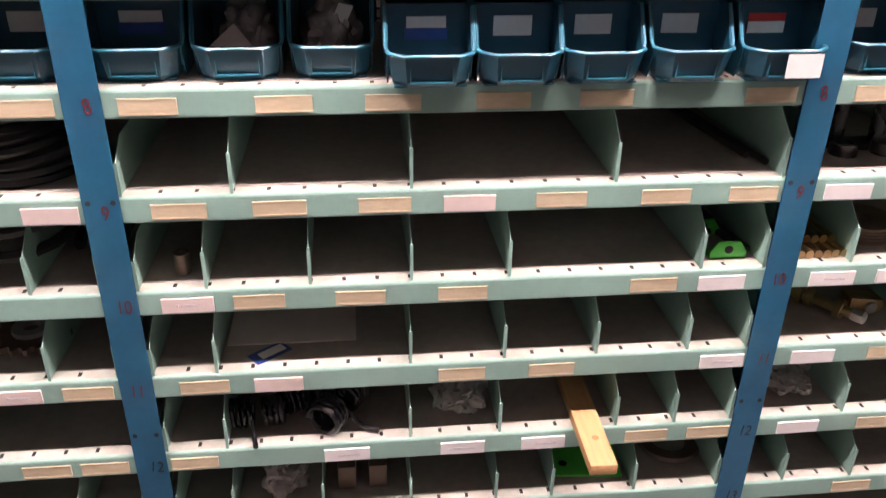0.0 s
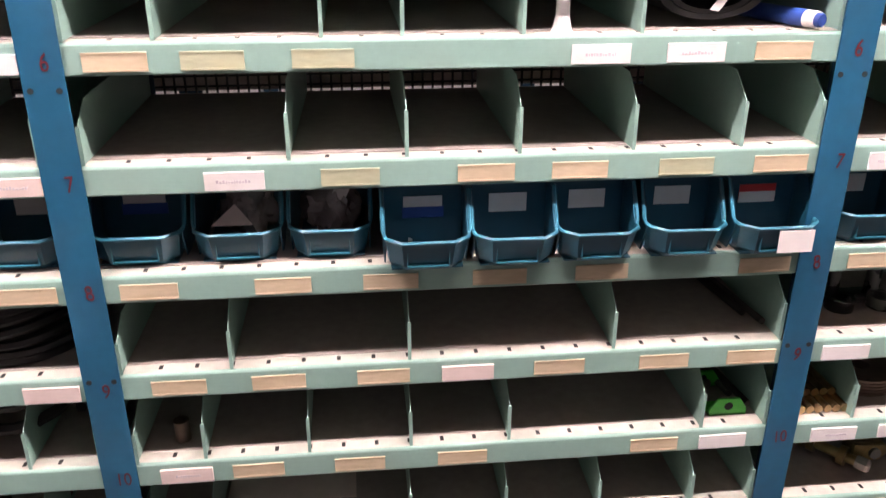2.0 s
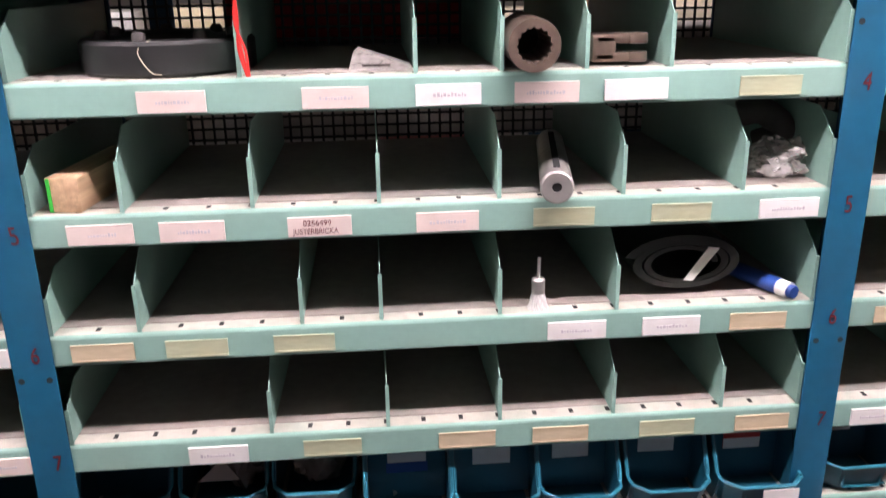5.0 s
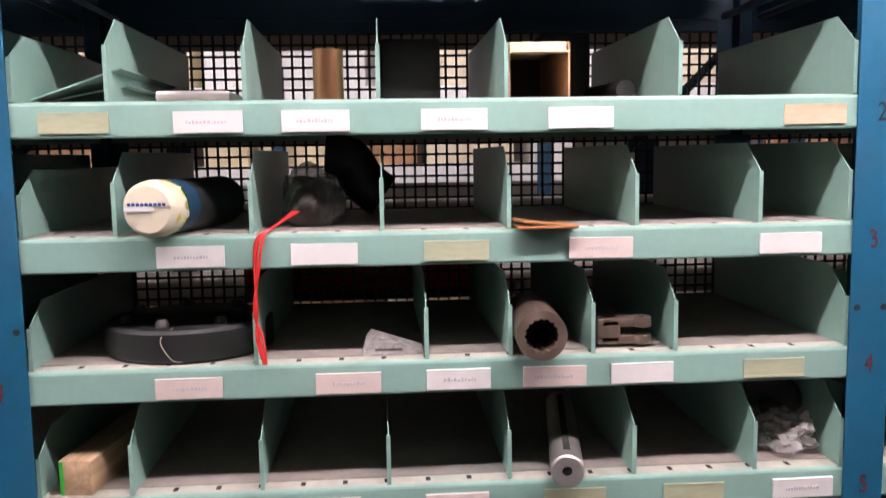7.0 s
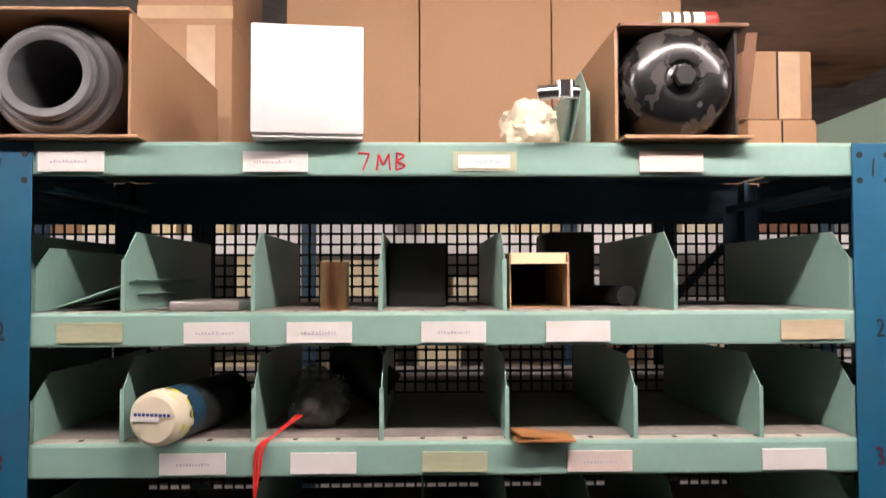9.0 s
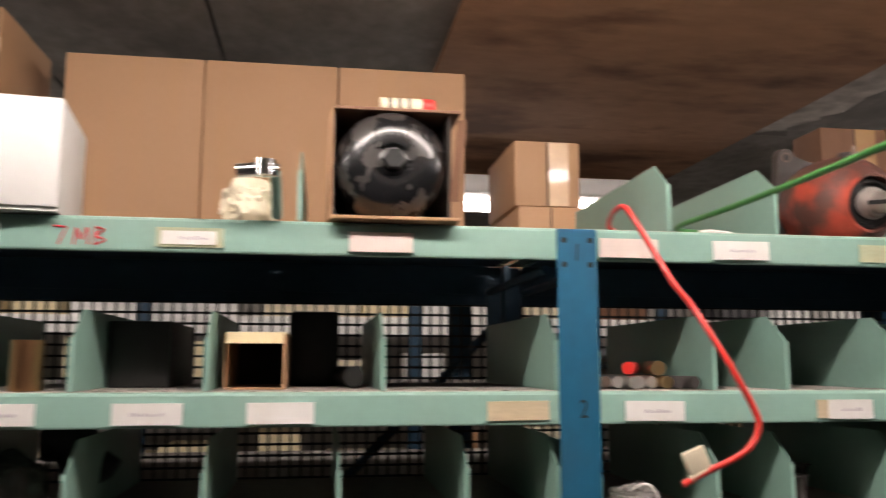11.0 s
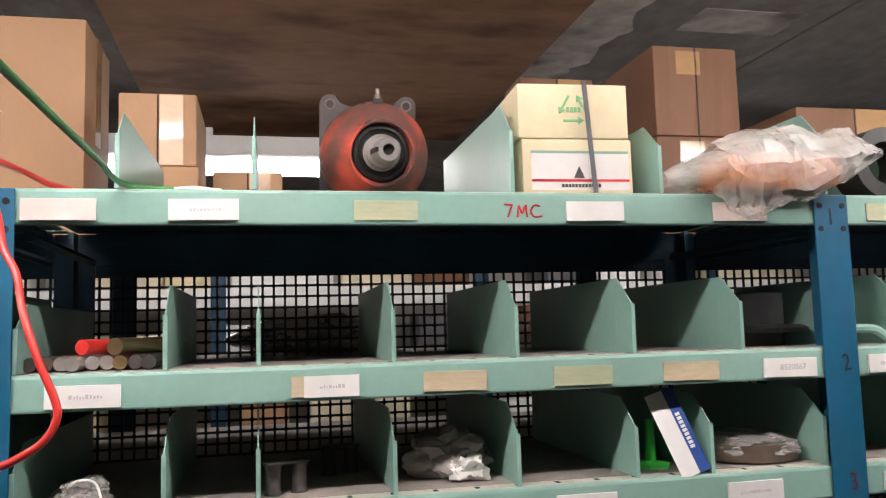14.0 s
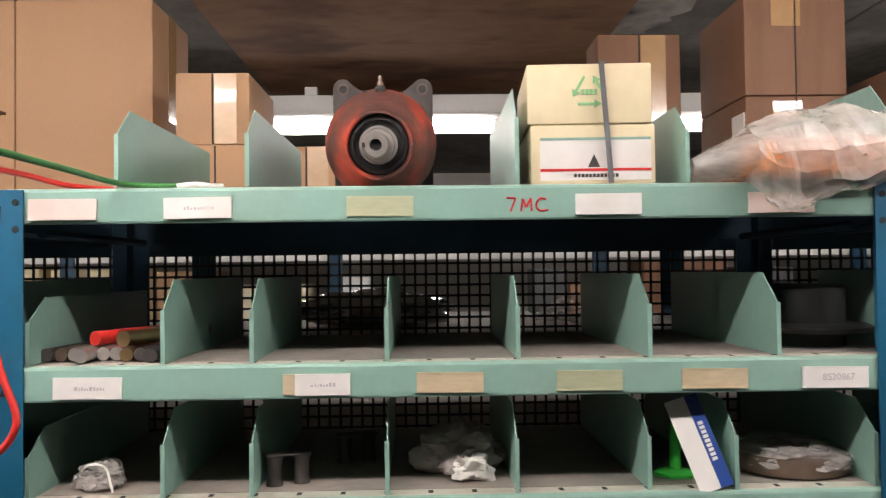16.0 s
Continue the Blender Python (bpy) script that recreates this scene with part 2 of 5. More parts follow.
def crumple(bm, size, seed, rough=0.35, sub=4, fine=0.8):
    """A crumpled bag, sitting on z = 0."""
    bmesh.ops.create_icosphere(bm, subdivisions=sub, radius=1)
    for v in bm.verts:
        q = v.co.copy()
        d = noise.noise(q * 1.7 + Vector((seed, 0, 0))) * rough + abs(noise.noise(q * 4.3 + Vector((0, seed, 0)))) * rough * fine
        q *= 1 + d - 0.15
        v.co = Vector((q.x * size[0] / 2, q.y * size[1] / 2, max(q.z, -0.75) * size[2] / 1.75 + size[2] * 0.43))
    return bm


def prism(bm, outline, y0, y1, m=None):
    """An outline of (x, z) drawn out along y."""
    m = m or Matrix()
    a = [bm.verts.new(m @ Vector((x, y0, z))) for x, z in outline]
    b = [bm.verts.new(m @ Vector((x, y1, z))) for x, z in outline]
    n = len(a)
    bm.faces.new(a[::-1]), bm.faces.new(b)
    for k in range(n):
        bm.faces.new((a[k], a[(k + 1) % n], b[(k + 1) % n], b[k]))
    return bm


def mesh_of(name, bm, material, shade=False):
    bmesh.ops.recalc_face_normals(bm, faces=bm.faces)
    me = bpy.data.meshes.new(name)
    bm.to_mesh(me)
    bm.free()
    me.materials.append(material)
    if shade:
        me.polygons.foreach_set("use_smooth", [True] * len(me.polygons))
        me.set_sharp_from_angle(angle=radians(38))
    return me


def part(name, bm, material, parent, label="", shade=True):
    me = bm if isinstance(bm, bpy.types.Mesh) else mesh_of(name, bm, material, shade)
    ob = new(name, me)
    ob.parent = parent
    if label:
        tagged(ob, label)
    return ob


def thing(name, label, category, at=(0, 0, 0), group="", kind="", turn=0, bm=None, material=None, shade=True, rx=0, ry=0):
    ob = new(name, mesh_of(name, bm, material, shade) if bm else None)
    ob.matrix_basis = pose(*at, rx, ry, turn)
    return tagged(ob, label, category, group, kind)


B = bmesh.new


def text_part(name, words, x, z, size, material, parent, y=-0.004, tilt=0.0, squeeze=1.0):
    """Lettering on a face that looks along -y; x, z: its lower left corner."""
    cu = bpy.data.curves.new(name, "FONT")
    cu.body, cu.size, cu.extrude = words, size, 0.0002
    tmp = new(name + "_curve", cu)
    bpy.context.view_layer.update()
    me = bpy.data.meshes.new_from_object(tmp.evaluated_get(bpy.context.evaluated_depsgraph_get()))
    bpy.data.objects.remove(tmp)
    me.materials.clear()
    me.materials.append(material)
    me.transform(pose(x, y, z, 90, 0, 0) @ pose(0, 0, 0, 0, 0, tilt) @ Matrix.Diagonal((squeeze, 1, 1, 1)))
    ob = new(name, me)
    ob.parent = parent
    return ob


# ---------------- the room ----------------
def slab(name, label, category, material, *dims):
    return thing(name, label, category, kind="structure", bm=box(B(), *dims), material=material, shade=False)


slab("floor", "grey painted concrete floor of the storeroom", "floor", FLOOR, -4, 5, -2.6, 4.6, -0.1, 0)
# Unseen slab in place of the racking opposite, dark to cut bounced light.
slab("wall_south", "unseen dark slab for the racking opposite, cutting bounced light", "wall", DARKW, -4, 5, -2.6, -2.45, 0, 2.75)
slab("wall_north", "pale painted far wall of the storeroom", "wall", WALLM, -4, 5, 4.4, 4.6, 0, 2.75)
# Unseen slabs closing both ends, added dark to keep fill light down.
slab("wall_west", "unseen dark end slab, cutting bounced light", "wall", DARKW, -4.15, -4, -2.6, 4.6, 0, 2.75)
slab("wall_east", "unseen dark end slab, cutting bounced light", "wall", DARKW, 5, 5.15, -2.6, 4.6, 0, 2.75)
cb = B()
for a, b_ in ((-4.0, -2.3), (-2.292, -0.968), (-0.96, -0.54), (-0.534, 1.562), (1.57, 3.0), (3.008, 5.0)):
    box(cb, a, b_, -2.45, 4.4, 2.625, 2.78, 0.004)
box(cb, -4, 5, -2.45, 4.4, 2.70, 2.80)
thing("ceiling", "dark grey board-marked concrete ceiling with joints", "ceiling", kind="structure", bm=cb, material=CONC, shade=False)
bb = B()
box(bb, -0.05, 0.962, -0.28, 1.9, 2.608, 2.624, 0.002)
box(bb, -0.05, 0.962, -2.4, -0.285, 2.608, 2.624, 0.002)
thing("ceiling_board", "stained brown board fixed under the concrete ceiling", "ceiling board", kind="structure", bm=bb, material=BOARD, shade=False)
rb = B()
bmesh.ops.create_grid(rb, x_segments=12, y_segments=60, size=1)
for v in rb.verts:
    e = 0.14 + 0.10 * noise.noise(Vector((v.co.y * 4, 1, 3))) + 0.03 * noise.noise(Vector((v.co.y * 13, 5, 3)))
    v.co = Vector((0.964 + (v.co.x + 1) * 0.5 * max(e, 0.02), v.co.y * 0.75 + 0.55, 2.623 - 0.006 * abs(noise.noise(v.co * 5))))
thing("concrete_edge", "broken pale mortar edge beside the ceiling board", "mortar", kind="structure", bm=rb, material=CONC_P)
thing("ceiling_patch", "pale smoother patch cast in the ceiling", "ceiling patch", kind="structure", bm=box(B(), 1.24, 1.50, 0.66, 0.80, 2.6242, 2.63, 0.002), material=CONC_P, shade=False)
wb = thing("ceiling_batten", "white painted wooden batten fixed to the ceiling", "batten", kind="structure")
part("board", box(B(), -0.62, -0.375, 0.25, 0.42, 2.565, 2.622, 0.003), WCARD, wb)
part("board", box(B(), -0.36, -0.245, 0.25, 0.42, 2.565, 2.622, 0.003), WCARD, wb)
part("joint_tape", box(B(), -0.376, -0.359, 0.252, 0.418, 2.568, 2.622), CARD_DARK, wb, "brown strip between the boards")

# ---------------- racks ----------------
Z = {1: 2.093, 2: 1.896}
for k in range(3, 15):
    Z[k] = 1.8975 - 0.15 * (k - 2)
DEPTH = 0.395


def shelf_mesh(x0, x1, z, y0=0.0, y1=DEPTH):
    bm = B()
    prof = [(y1, 0), (y0 + 0.004, 0), (y0 + 0.0012, -0.0012), (y0, -0.004), (y0, -0.037), (y0 + 0.001, -0.039), (y0 + 0.014, -0.039),
            (y0 + 0.014, -0.0375), (y0 + 0.0018, -0.0375), (y0 + 0.0018, -0.004), (y0 + 0.004, -0.0018), (y1, -0.0018)]
    a = [bm.verts.new((x0, y, z + h)) for y, h in prof]
    b = [bm.verts.new((x1, y, z + h)) for y, h in prof]
    n = len(prof)
    for k in range(n):
        bm.faces.new((a[k], a[(k + 1) % n], b[(k + 1) % n], b[k]))
    bm.faces.new(a), bm.faces.new(b[::-1])
    me_box = bm if y1 < DEPTH else box(bm, x0, x1, y1 - 0.002, y1, z - 0.037, z)
    bmesh.ops.recalc_face_normals(me_box, faces=me_box.faces)
    return me_box


def add_shelf(rack, x0, x1, k):
    fl = B()
    if k == 1:
        # the top shelf is punched through along its rear edge
        sm = shelf_mesh(x0 + 0.005, x1 - 0.005, Z[k], 0.0, 0.352)
        box(sm, x0 + 0.005, x1 - 0.005, 0.361, DEPTH, Z[k] - 0.0018, Z[k])
        xa = x0 + 0.005
        for i in range(20):
            xb = min(x0 + 0.0276 + i * 0.0493, x1 - 0.005)
            box(sm, xa, xb, 0.352, 0.361, Z[k] - 0.0018, Z[k])
            xa = xb + 0.006
        sh = part("shelf", sm, GREEN, rack, "pale green enamelled steel shelf", False)
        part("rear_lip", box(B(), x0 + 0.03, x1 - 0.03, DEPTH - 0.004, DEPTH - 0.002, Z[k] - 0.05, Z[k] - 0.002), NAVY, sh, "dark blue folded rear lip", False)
        box(fl, x0 + 0.006, x1 - 0.006, 0.028, 0.350, Z[k] + 0.0002, Z[k] + 0.0010)
    else:
        sh = part("shelf", shelf_mesh(x0 + 0.005, x1 - 0.005, Z[k]), GREEN, rack, "pale green enamelled steel shelf", False)
        box(fl, x0 + 0.006, x1 - 0.006, 0.028, DEPTH - 0.004, Z[k] + 0.0002, Z[k] + 0.0010)
    part("dusty_floor", fl, PLATE, sh, "dusty brown-stained shelf floor", False)
    # Paler front strip: the lit edge before the shelf above shades the floor.
    part("worn_front_strip", box(B(), x0 + 0.006, x1 - 0.006, 0.0045, 0.0278, Z[k] + 0.0001, Z[k] + 0.0004), LIT_DUST, sh, "cream dusty front strip, paler for the light on it", False)
    sb = B()
    for i in range(19):
        x = x0 + 0.0765 + i * 0.0493 - 0.0005
        if x < x1 - 0.05:
            box(sb, x - 0.0028, x + 0.0028, 0.012, 0.023, Z[k] - 0.0005, Z[k] + 0.0006)
    tagged(part("slot_row", sb, SLOT, sh, "row of small punched slots", False), kind="stuff")
    return sh


def post(rack, x, digits=True, y=-0.0035, top=2.092, material=None):
    bm = B()
    box(bm, x - 0.025, x + 0.025, y, y + 0.0025, 0, top, 0.0008)
    box(bm, x - 0.0035, x + 0.0035, y + 0.0025, y + 0.045, 0, top)
    p = part("post", bm, material or BLUE, rack, "blue enamelled angle-steel upright", False)
    if digits:
        hb = B()
        for z in (2.078, 2.048, 1.645, 1.243, 0.842, 0.44):
            for dx in (-0.0165, 0.0165):
                lathe(hb, [(0.0038, 0), (0.0038, 0.0012)], 10, pose(x + dx, y + 0.0004, z, 90))
        tagged(part("bolt_holes", hb, SLOT, p, "dark bolt holes"), kind="stuff")
    return p


random.seed(4)
racks = {}
for name_x, x0 in (("A", -2.0), ("B", -1.0), ("C", 0.0), ("D", 1.0)):
    rk = thing("shelving_rack", "green steel shelving bay with blue uprights and paper labels", "shelving", (0, 0, 0), "front shelving bays")
    shelves = {k: add_shelf(rk, x0, x0 + 1.0, k) for k in range(1, 15)}
    # Dark sheet added under the green top shelf to stand in for shade.
    part("underside_panel", box(B(), x0 + 0.027, x0 + 0.973, 0.016, 0.346, Z[1] - 0.0075, Z[1] - 0.0045), NAVY, shelves[1], "added dark blue sheet for the shade under the top shelf", False)
    p = post(rk, x0)
    for k in range(1, 14):
        if k == 1:
            zz, dx = 2.056, -0.004
        else:
            zz, dx = Z[k] - 0.028, random.uniform(-0.004, 0.006)
        if x0 == -1.0 and k < 5:
            dx -= 0.012
        text_part("shelf_number", str(k), x0 + dx - (0.003 if k < 10 else 0.009), zz - 0.003, 0.031, INKB if k in (1, 2, 12, 13) else INKD,
                  p, -0.0042, random.uniform(-9, 9), 0.75)
    rear = B()
    box(rear, x0 - 0.029, x0 + 0.029, 0.398, 0.401, 0, 2.09)
    box(rear, x0 - 0.004, x0 + 0.004, 0.37, 0.398, 0, 2.09)
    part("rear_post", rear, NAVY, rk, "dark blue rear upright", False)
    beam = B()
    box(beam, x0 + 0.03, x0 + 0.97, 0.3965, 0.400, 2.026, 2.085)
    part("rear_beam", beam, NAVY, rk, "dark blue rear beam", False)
    br = B()
    tube(br, [(x0 + 0.03, 0.03, 2.045), (x0 + 0.03, 0.37, 2.045)], 0.006, 6)
    part("brace", br, NAVY, rk)
    part("brace", tube(B(), [(x0 + 0.97, 0.03, 2.045), (x0 + 0.97, 0.37, 2.045)], 0.006, 6), NAVY, rk)
    racks[name_x] = (rk, shelves, x0)
pr, _, _ = racks["D"]
post(pr, 2.0)

# labels: bay, shelf, left edge, right edge, kind
LABELS = {
    ("B", 1): "w-.969 w-.736 h-.494 p-.276", ("C", 1): "p.030 w.178 o.380 w.636 p.832",
    ("B", 2): "o-.946 w-.802 w-.685 w-.531 w-.387 y-.112", ("C", 2): "w.057 t.308 y.456 o.612 y.753 w.889",
    ("B", 3): "w-.828 w-.680 o-.530 p-.363 w-.137", ("B", 4): "p-.837 p-.657 w-.530 p-.417 w-.313 o-.152",
    ("B", 5): "p-.935 p-.831 p-.684 p-.533 o-.392 o-.247 w-.112", ("B", 6): "y-.954 o-.842 o-.712 w-.371 w-.249 y-.134",
    ("B", 7): "w-.831 o-.686 y-.511 y-.387 o-.243 y-.112", ("B", 8): "y-.956 y-.782 y-.638 y-.489 y-.346 y-.110",
    ("B", 9): "y-.936 y-.799 y-.652 p-.531 y-.397 y-.240 y-.106", ("B", 10): "p-.943 y-.840 y-.691 y-.537 y-.239 w-.130",
    ("B", 11): "y-.936 p-.823 y-.535 y-.389 w-.103", ("B", 12): "y-.969 w-.723 w-.530 w-.392 y-.212 y-.102",
    ("A", 6): "w-1.10", ("A", 7): "p-1.10", ("A", 8): "y-1.11 y-1.30", ("A", 9): "p-1.106", ("A", 11): "y-1.11 p-1.215", ("A", 12): "y-1.11 y-1.20",
    ("C", 3): "w.060 w.320 w.610 w.830", ("C", 4): "w.05", ("C", 7): "w.05", ("C", 8): "y.052 y.17", ("C", 9): "w.042", ("C", 10): "w.053 w.165",
    ("C", 11): "w.055 y.19", ("C", 12): "w.062 y.21", ("C", 13): "y.2", ("C", 5): "w.07", ("C", 6): "y.06",
    ("D", 1): "o1.055 w1.3", ("D", 2): "w1.04 y1.2", ("D", 3): "w1.05",
}
random.seed(9)
for (bay, k), row in LABELS.items():
    sh = racks[bay][1][k]
    for item in row.split():
        kind_, x = item[0], float(item[1:])
        zt, w, h = Z[k] - 0.0115, 0.0745, 0.0225
        tilt = random.uniform(-0.6, 0.6)
        m = pose(x, 0, zt, 0, tilt, 0)
        if kind_ in "yoht":
            b_ = box(B(), 0, w, -0.0016, -0.0002, -h, 0, 0, m)
            holder = part("label_holder", b_, OLIVE if kind_ in "oh" else YELLOW, sh, "yellowed plastic label holder", False)
            rim = B()
            box(rim, 0, w, -0.0021, -0.0014, -0.0024, 0.0, 0, m)
            box(rim, 0, w, -0.0021, -0.0014, -h, -h + 0.0024, 0, m)
            part("holder_rim", rim, OLIVE if kind_ in "oh" else YELLOW, sh, "", False)
        if kind_ in "wpht":
            x1 = 0.006 if kind_ == "h" else 0.0135 if kind_ == "t" else 0
            m2 = pose(x, 0, zt, 0, tilt, 0)
            hh = 0.004 if kind_ == "h" else 0
            b_ = box(B(), x1, w - (0.008 if kind_ == "h" else 0), -0.0034, -0.0024 if kind_ in "ht" else -0.0002, -h - 0.001 + hh, -hh, 0, m2)
            part("paper_label", b_, PINK if kind_ == "p" else WHITE, sh, "pinkish aged paper label" if kind_ == "p" else "white paper label", False)
            if random.random() < 0.62 and (bay, k, x) not in (("B", 5, -0.684), ("C", 2, 0.889)):
                ink = B()
                cx = 0.012 + x1 + random.random() * 0.012
                while cx < w - 0.018:
                    cw = random.uniform(0.0012, 0.0032)
                    box(ink, cx, cx + cw, -0.0038, -0.0033, -h * 0.62, -h * 0.62 + random.uniform(0.002, 0.0045), 0, m2)
                    cx += cw + 0.0014
                tagged(part("faded_writing", ink, INKG, sh, "faded illegible writing", False), kind="stuff")
lab5, lab2, lab9 = racks["B"][1][5], racks["C"][1][2], racks["B"][1][9]
text_part("label_print", "0256499", -0.666, Z[5] - 0.0215, 0.0095, INKD, lab5, -0.0036)
text_part("label_print", "JUSTERBRICKA", -0.678, Z[5] - 0.0315, 0.0095, INKD, lab5, -0.0036, 0, 0.85)
text_part("label_print", "8520867", 0.911, Z[2] - 0.0265, 0.0105, INKG, lab2, -0.0036)
STROKES = {
    "7": [[(0, 1), (0.72, 0.96), (0.30, 0.0)]],
    "M": [[(0, 0), (0.14, 0.92), (0.42, 0.30), (0.78, 0.95), (0.86, 0.02)]],
    "B": [[(0.06, 0), (0.12, 1)], [(0.12, 1), (0.55, 0.85), (0.14, 0.52), (0.62, 0.28), (0.06, 0.02)]],
    "C": [[(0.85, 0.88), (0.35, 0.92), (0.05, 0.45), (0.35, 0.06), (1.0, 0.10)]],
}


def marker_code(words, x, z, size, parent):
    for n, ch in enumerate(words):
        bm = B()
        for stroke in STROKES[ch]:
            pts = [(x + n * size * 1.05 + u * size * 0.9, -0.0004, z + v * size) for u, v in stroke]
            if ch in "7M":
                for a, b_ in zip(pts, pts[1:]):
                    tube(bm, [a, b_], 0.0012, 6)
            else:
                tube(bm, smooth_path(pts, 5), 0.0012, 6)
        part("bay_code_letter", bm, INKR, parent, "red marker letter")


marker_code("7MB", -0.604, Z[1] - 0.0335, 0.0205, racks["B"][1][1])
marker_code("7MC", 0.559, Z[1] - 0.0305, 0.0155, racks["C"][1][1])

# dividers
dv = B()
prism(dv, [(0.004, 0), (0.004, 0.060), (0.044, 0.0935), (0.388, 0.0935), (0.388, 0)], -0.0006, 0.0006, pose(0, 0, 0, 0, 0, 90))
FLANGE = mesh_of("front_flange", box(B(), -0.0024, 0.0024, 0.0022, 0.0039, 0.0, 0.060), GREEN)
DIV = mesh_of("shelf_divider", dv, GREEN)
DIVS = {
    ("B", 2): "-.873 -.725 -.578 -.434 -.234", ("B", 3): "-.873 -.723 -.577 -.432 -.283 -.135", ("B", 4): "-.724 -.529 -.431 -.333 -.234",
    ("B", 5): "-.871 -.723 -.576 -.433 -.282 -.134", ("B", 6): "-.871 -.676 -.579 -.431 -.283", ("B", 7): "-.725 -.576 -.430 -.279 -.132",
    ("B", 9): "-.825 -.577 -.280", ("B", 10): "-.877 -.727 -.577 -.429 -.128", ("B", 11): "-.878 -.579 -.429 -.279 -.127",
    ("B", 12): "-.878 -.580 -.430 -.230 -.127", ("B", 13): "-.88 -.73 -.58 -.43 -.33 -.18",
    ("C", 2): ".175 .273 .423 .570 .719 .866", ("C", 3): ".174 .272 .422 .567 .716 .814", ("C", 1): ".124 .269 .572 .765 1.0",
    ("B", 1): "-.335", ("C", 4): ".2 .4 .6 .8", ("C", 10): ".119", ("C", 12): ".179", ("C", 13): ".10 .23", ("C", 11): ".29", ("C", 9): ".27",
    ("C", 5): ".25 .5", ("C", 6): ".3", ("C", 7): ".2 .4", ("A", 10): "-1.123", ("A", 11): "-1.126", ("A", 13): "-1.13", ("A", 7): "-1.2", ("A", 3): "-1.13 -1.28",
    ("A", 2): "-1.13 -1.28", ("A", 4): "-1.2", ("D", 2): "1.10 1.25", ("D", 3): "1.15 1.3", ("D", 1): "1.15",
}
for (bay, k), row in DIVS.items():
    x0 = racks[bay][2]
    xs = [float(v) for v in row.split()]
    if k not in (1, 8):
        xs += [x0 + 0.026] if (bay, k) == ("C", 2) else [x0 + 0.026, x0 + 0.974]
    for x in xs:
        d = new("shelf_divider", DIV)
        d.matrix_basis = pose(x, random.uniform(-0.001, 0.002), Z[k] + 0.001, 0, 0, random.uniform(-0.7, 0.7))
        if bay == "C" and k == 1 and x in (0.572, 1.0):
            d.matrix_basis = d.matrix_basis @ Matrix.Diagonal((1, 1, 1.25, 1))
        if x == x0 + 0.026:
            d.matrix_basis = d.matrix_basis @ Matrix.Diagonal((1, 1, 0.8, 1))
        part("front_flange", FLANGE, None, d)
        tagged(d, "pale green steel divider plate with a clipped front corner", "divider", "shelf dividers")

# black mesh behind the shelves
verts, faces = [], []


def quad_box(x0, x1, y0, y1, z0, z1):
    i = len(verts)
    verts.extend([(x0, y0, z0), (x1, y0, z0), (x1, y0, z1), (x0, y0, z1), (x0, y1, z0), (x1, y1, z0), (x1, y1, z1), (x0, y1, z1)])
    faces.extend([(i, i + 1, i + 2, i + 3), (i + 5, i + 4, i + 7, i + 6), (i + 1, i + 5, i + 6, i + 2), (i + 4, i, i + 3, i + 7), (i + 3, i + 2, i + 6, i + 7), (i + 4, i + 5, i + 1, i)])


PITCH, MY = 0.0174, 0.408
nx, nz = int(3.9 / PITCH), int(2.0 / PITCH)
for i in range(nx + 1):
    x = -1.95 + i * PITCH
    quad_box(x - 0.0018, x + 0.0018, MY, MY + 0.003, 0.05, 2.06)
for j in range(nz + 1):
    z = 0.06 + j * PITCH
    quad_box(-1.95, 1.95, MY + 0.0004, MY + 0.0034, z - 0.0018, z + 0.0018)
for i in range(nx + 1):
    for j in range(30, nz + 1):
        x, z, k, r = -1.95 + i * PITCH, 0.06 + j * PITCH, len(verts), 0.0050
        verts.extend([(x - r, MY + 0.001, z), (x, MY + 0.001, z - r), (x + r, MY + 0.001, z), (x, MY + 0.001, z + r)])
        faces.append((k, k + 1, k + 2, k + 3))
mesh_me = bpy.data.meshes.new("mesh_screen")
mesh_me.from_pydata(verts, [], faces)
mesh_me.materials.append(MESH)
tagged(new("mesh_screen", mesh_me), "black plastic mesh screen fixed along the back of the racks", "mesh screen")

# the rack standing back to back
rk2 = thing("rear_rack", "dark blue and green shelving standing back to back", "shelving")
for k in range(1, 15):
    sb = B()
    box(sb, -2, 2, 0.43, 0.83, Z[k] - 0.003, Z[k] - 0.001)
    box(sb, -2, 2, 0.827, 0.83, Z[k] - 0.04, Z[k] - 0.003)
    part("shelf", sb, PLATE, rk2, "", False)
for x in (-2, -1, 0, 1, 2):
    pb = B()
    box(pb, x - 0.025, x + 0.025, 0.832, 0.836, 0, 2.09)
    part("post", pb, NAVY, rk2, "", False)
    part("brace", tube(B(), [(x, 0.44, 2.0), (x + 0.28 * (1 if x > 0.5 else -1), 0.44, 1.72)], 0.008, 6), NAVY, rk2)

# the rack across the next aisle, with its goods
rk3 = thing("far_rack", "pale shelving across the next aisle", "shelving")
FZ = [0.3, 0.75, 1.15, 1.43, 1.80, 2.12]
for z in FZ:
    sb = B()
    box(sb, -3.2, 3.4, 2.5, 2.95, z - 0.003, z)
    box(sb, -3.2, 3.4, 2.497, 2.5, z - 0.078, z)
    part("shelf", sb, WCARD, rk3, "pale grey shelf edge", False)
for x in (-3.2, -2.1, -1.0, 0.1, 1.2, 2.3, 3.4):
    part("post", box(B(), x - 0.03, x + 0.03, 2.49, 2.496, 0, 2.2), NAVY, rk3, "", False)
random.seed(21)
goods = [CARD, CREAM, CREAM, CARD_DARK, WCARD, WCARD, CARD, GREYR, CREAM, BEIGE]
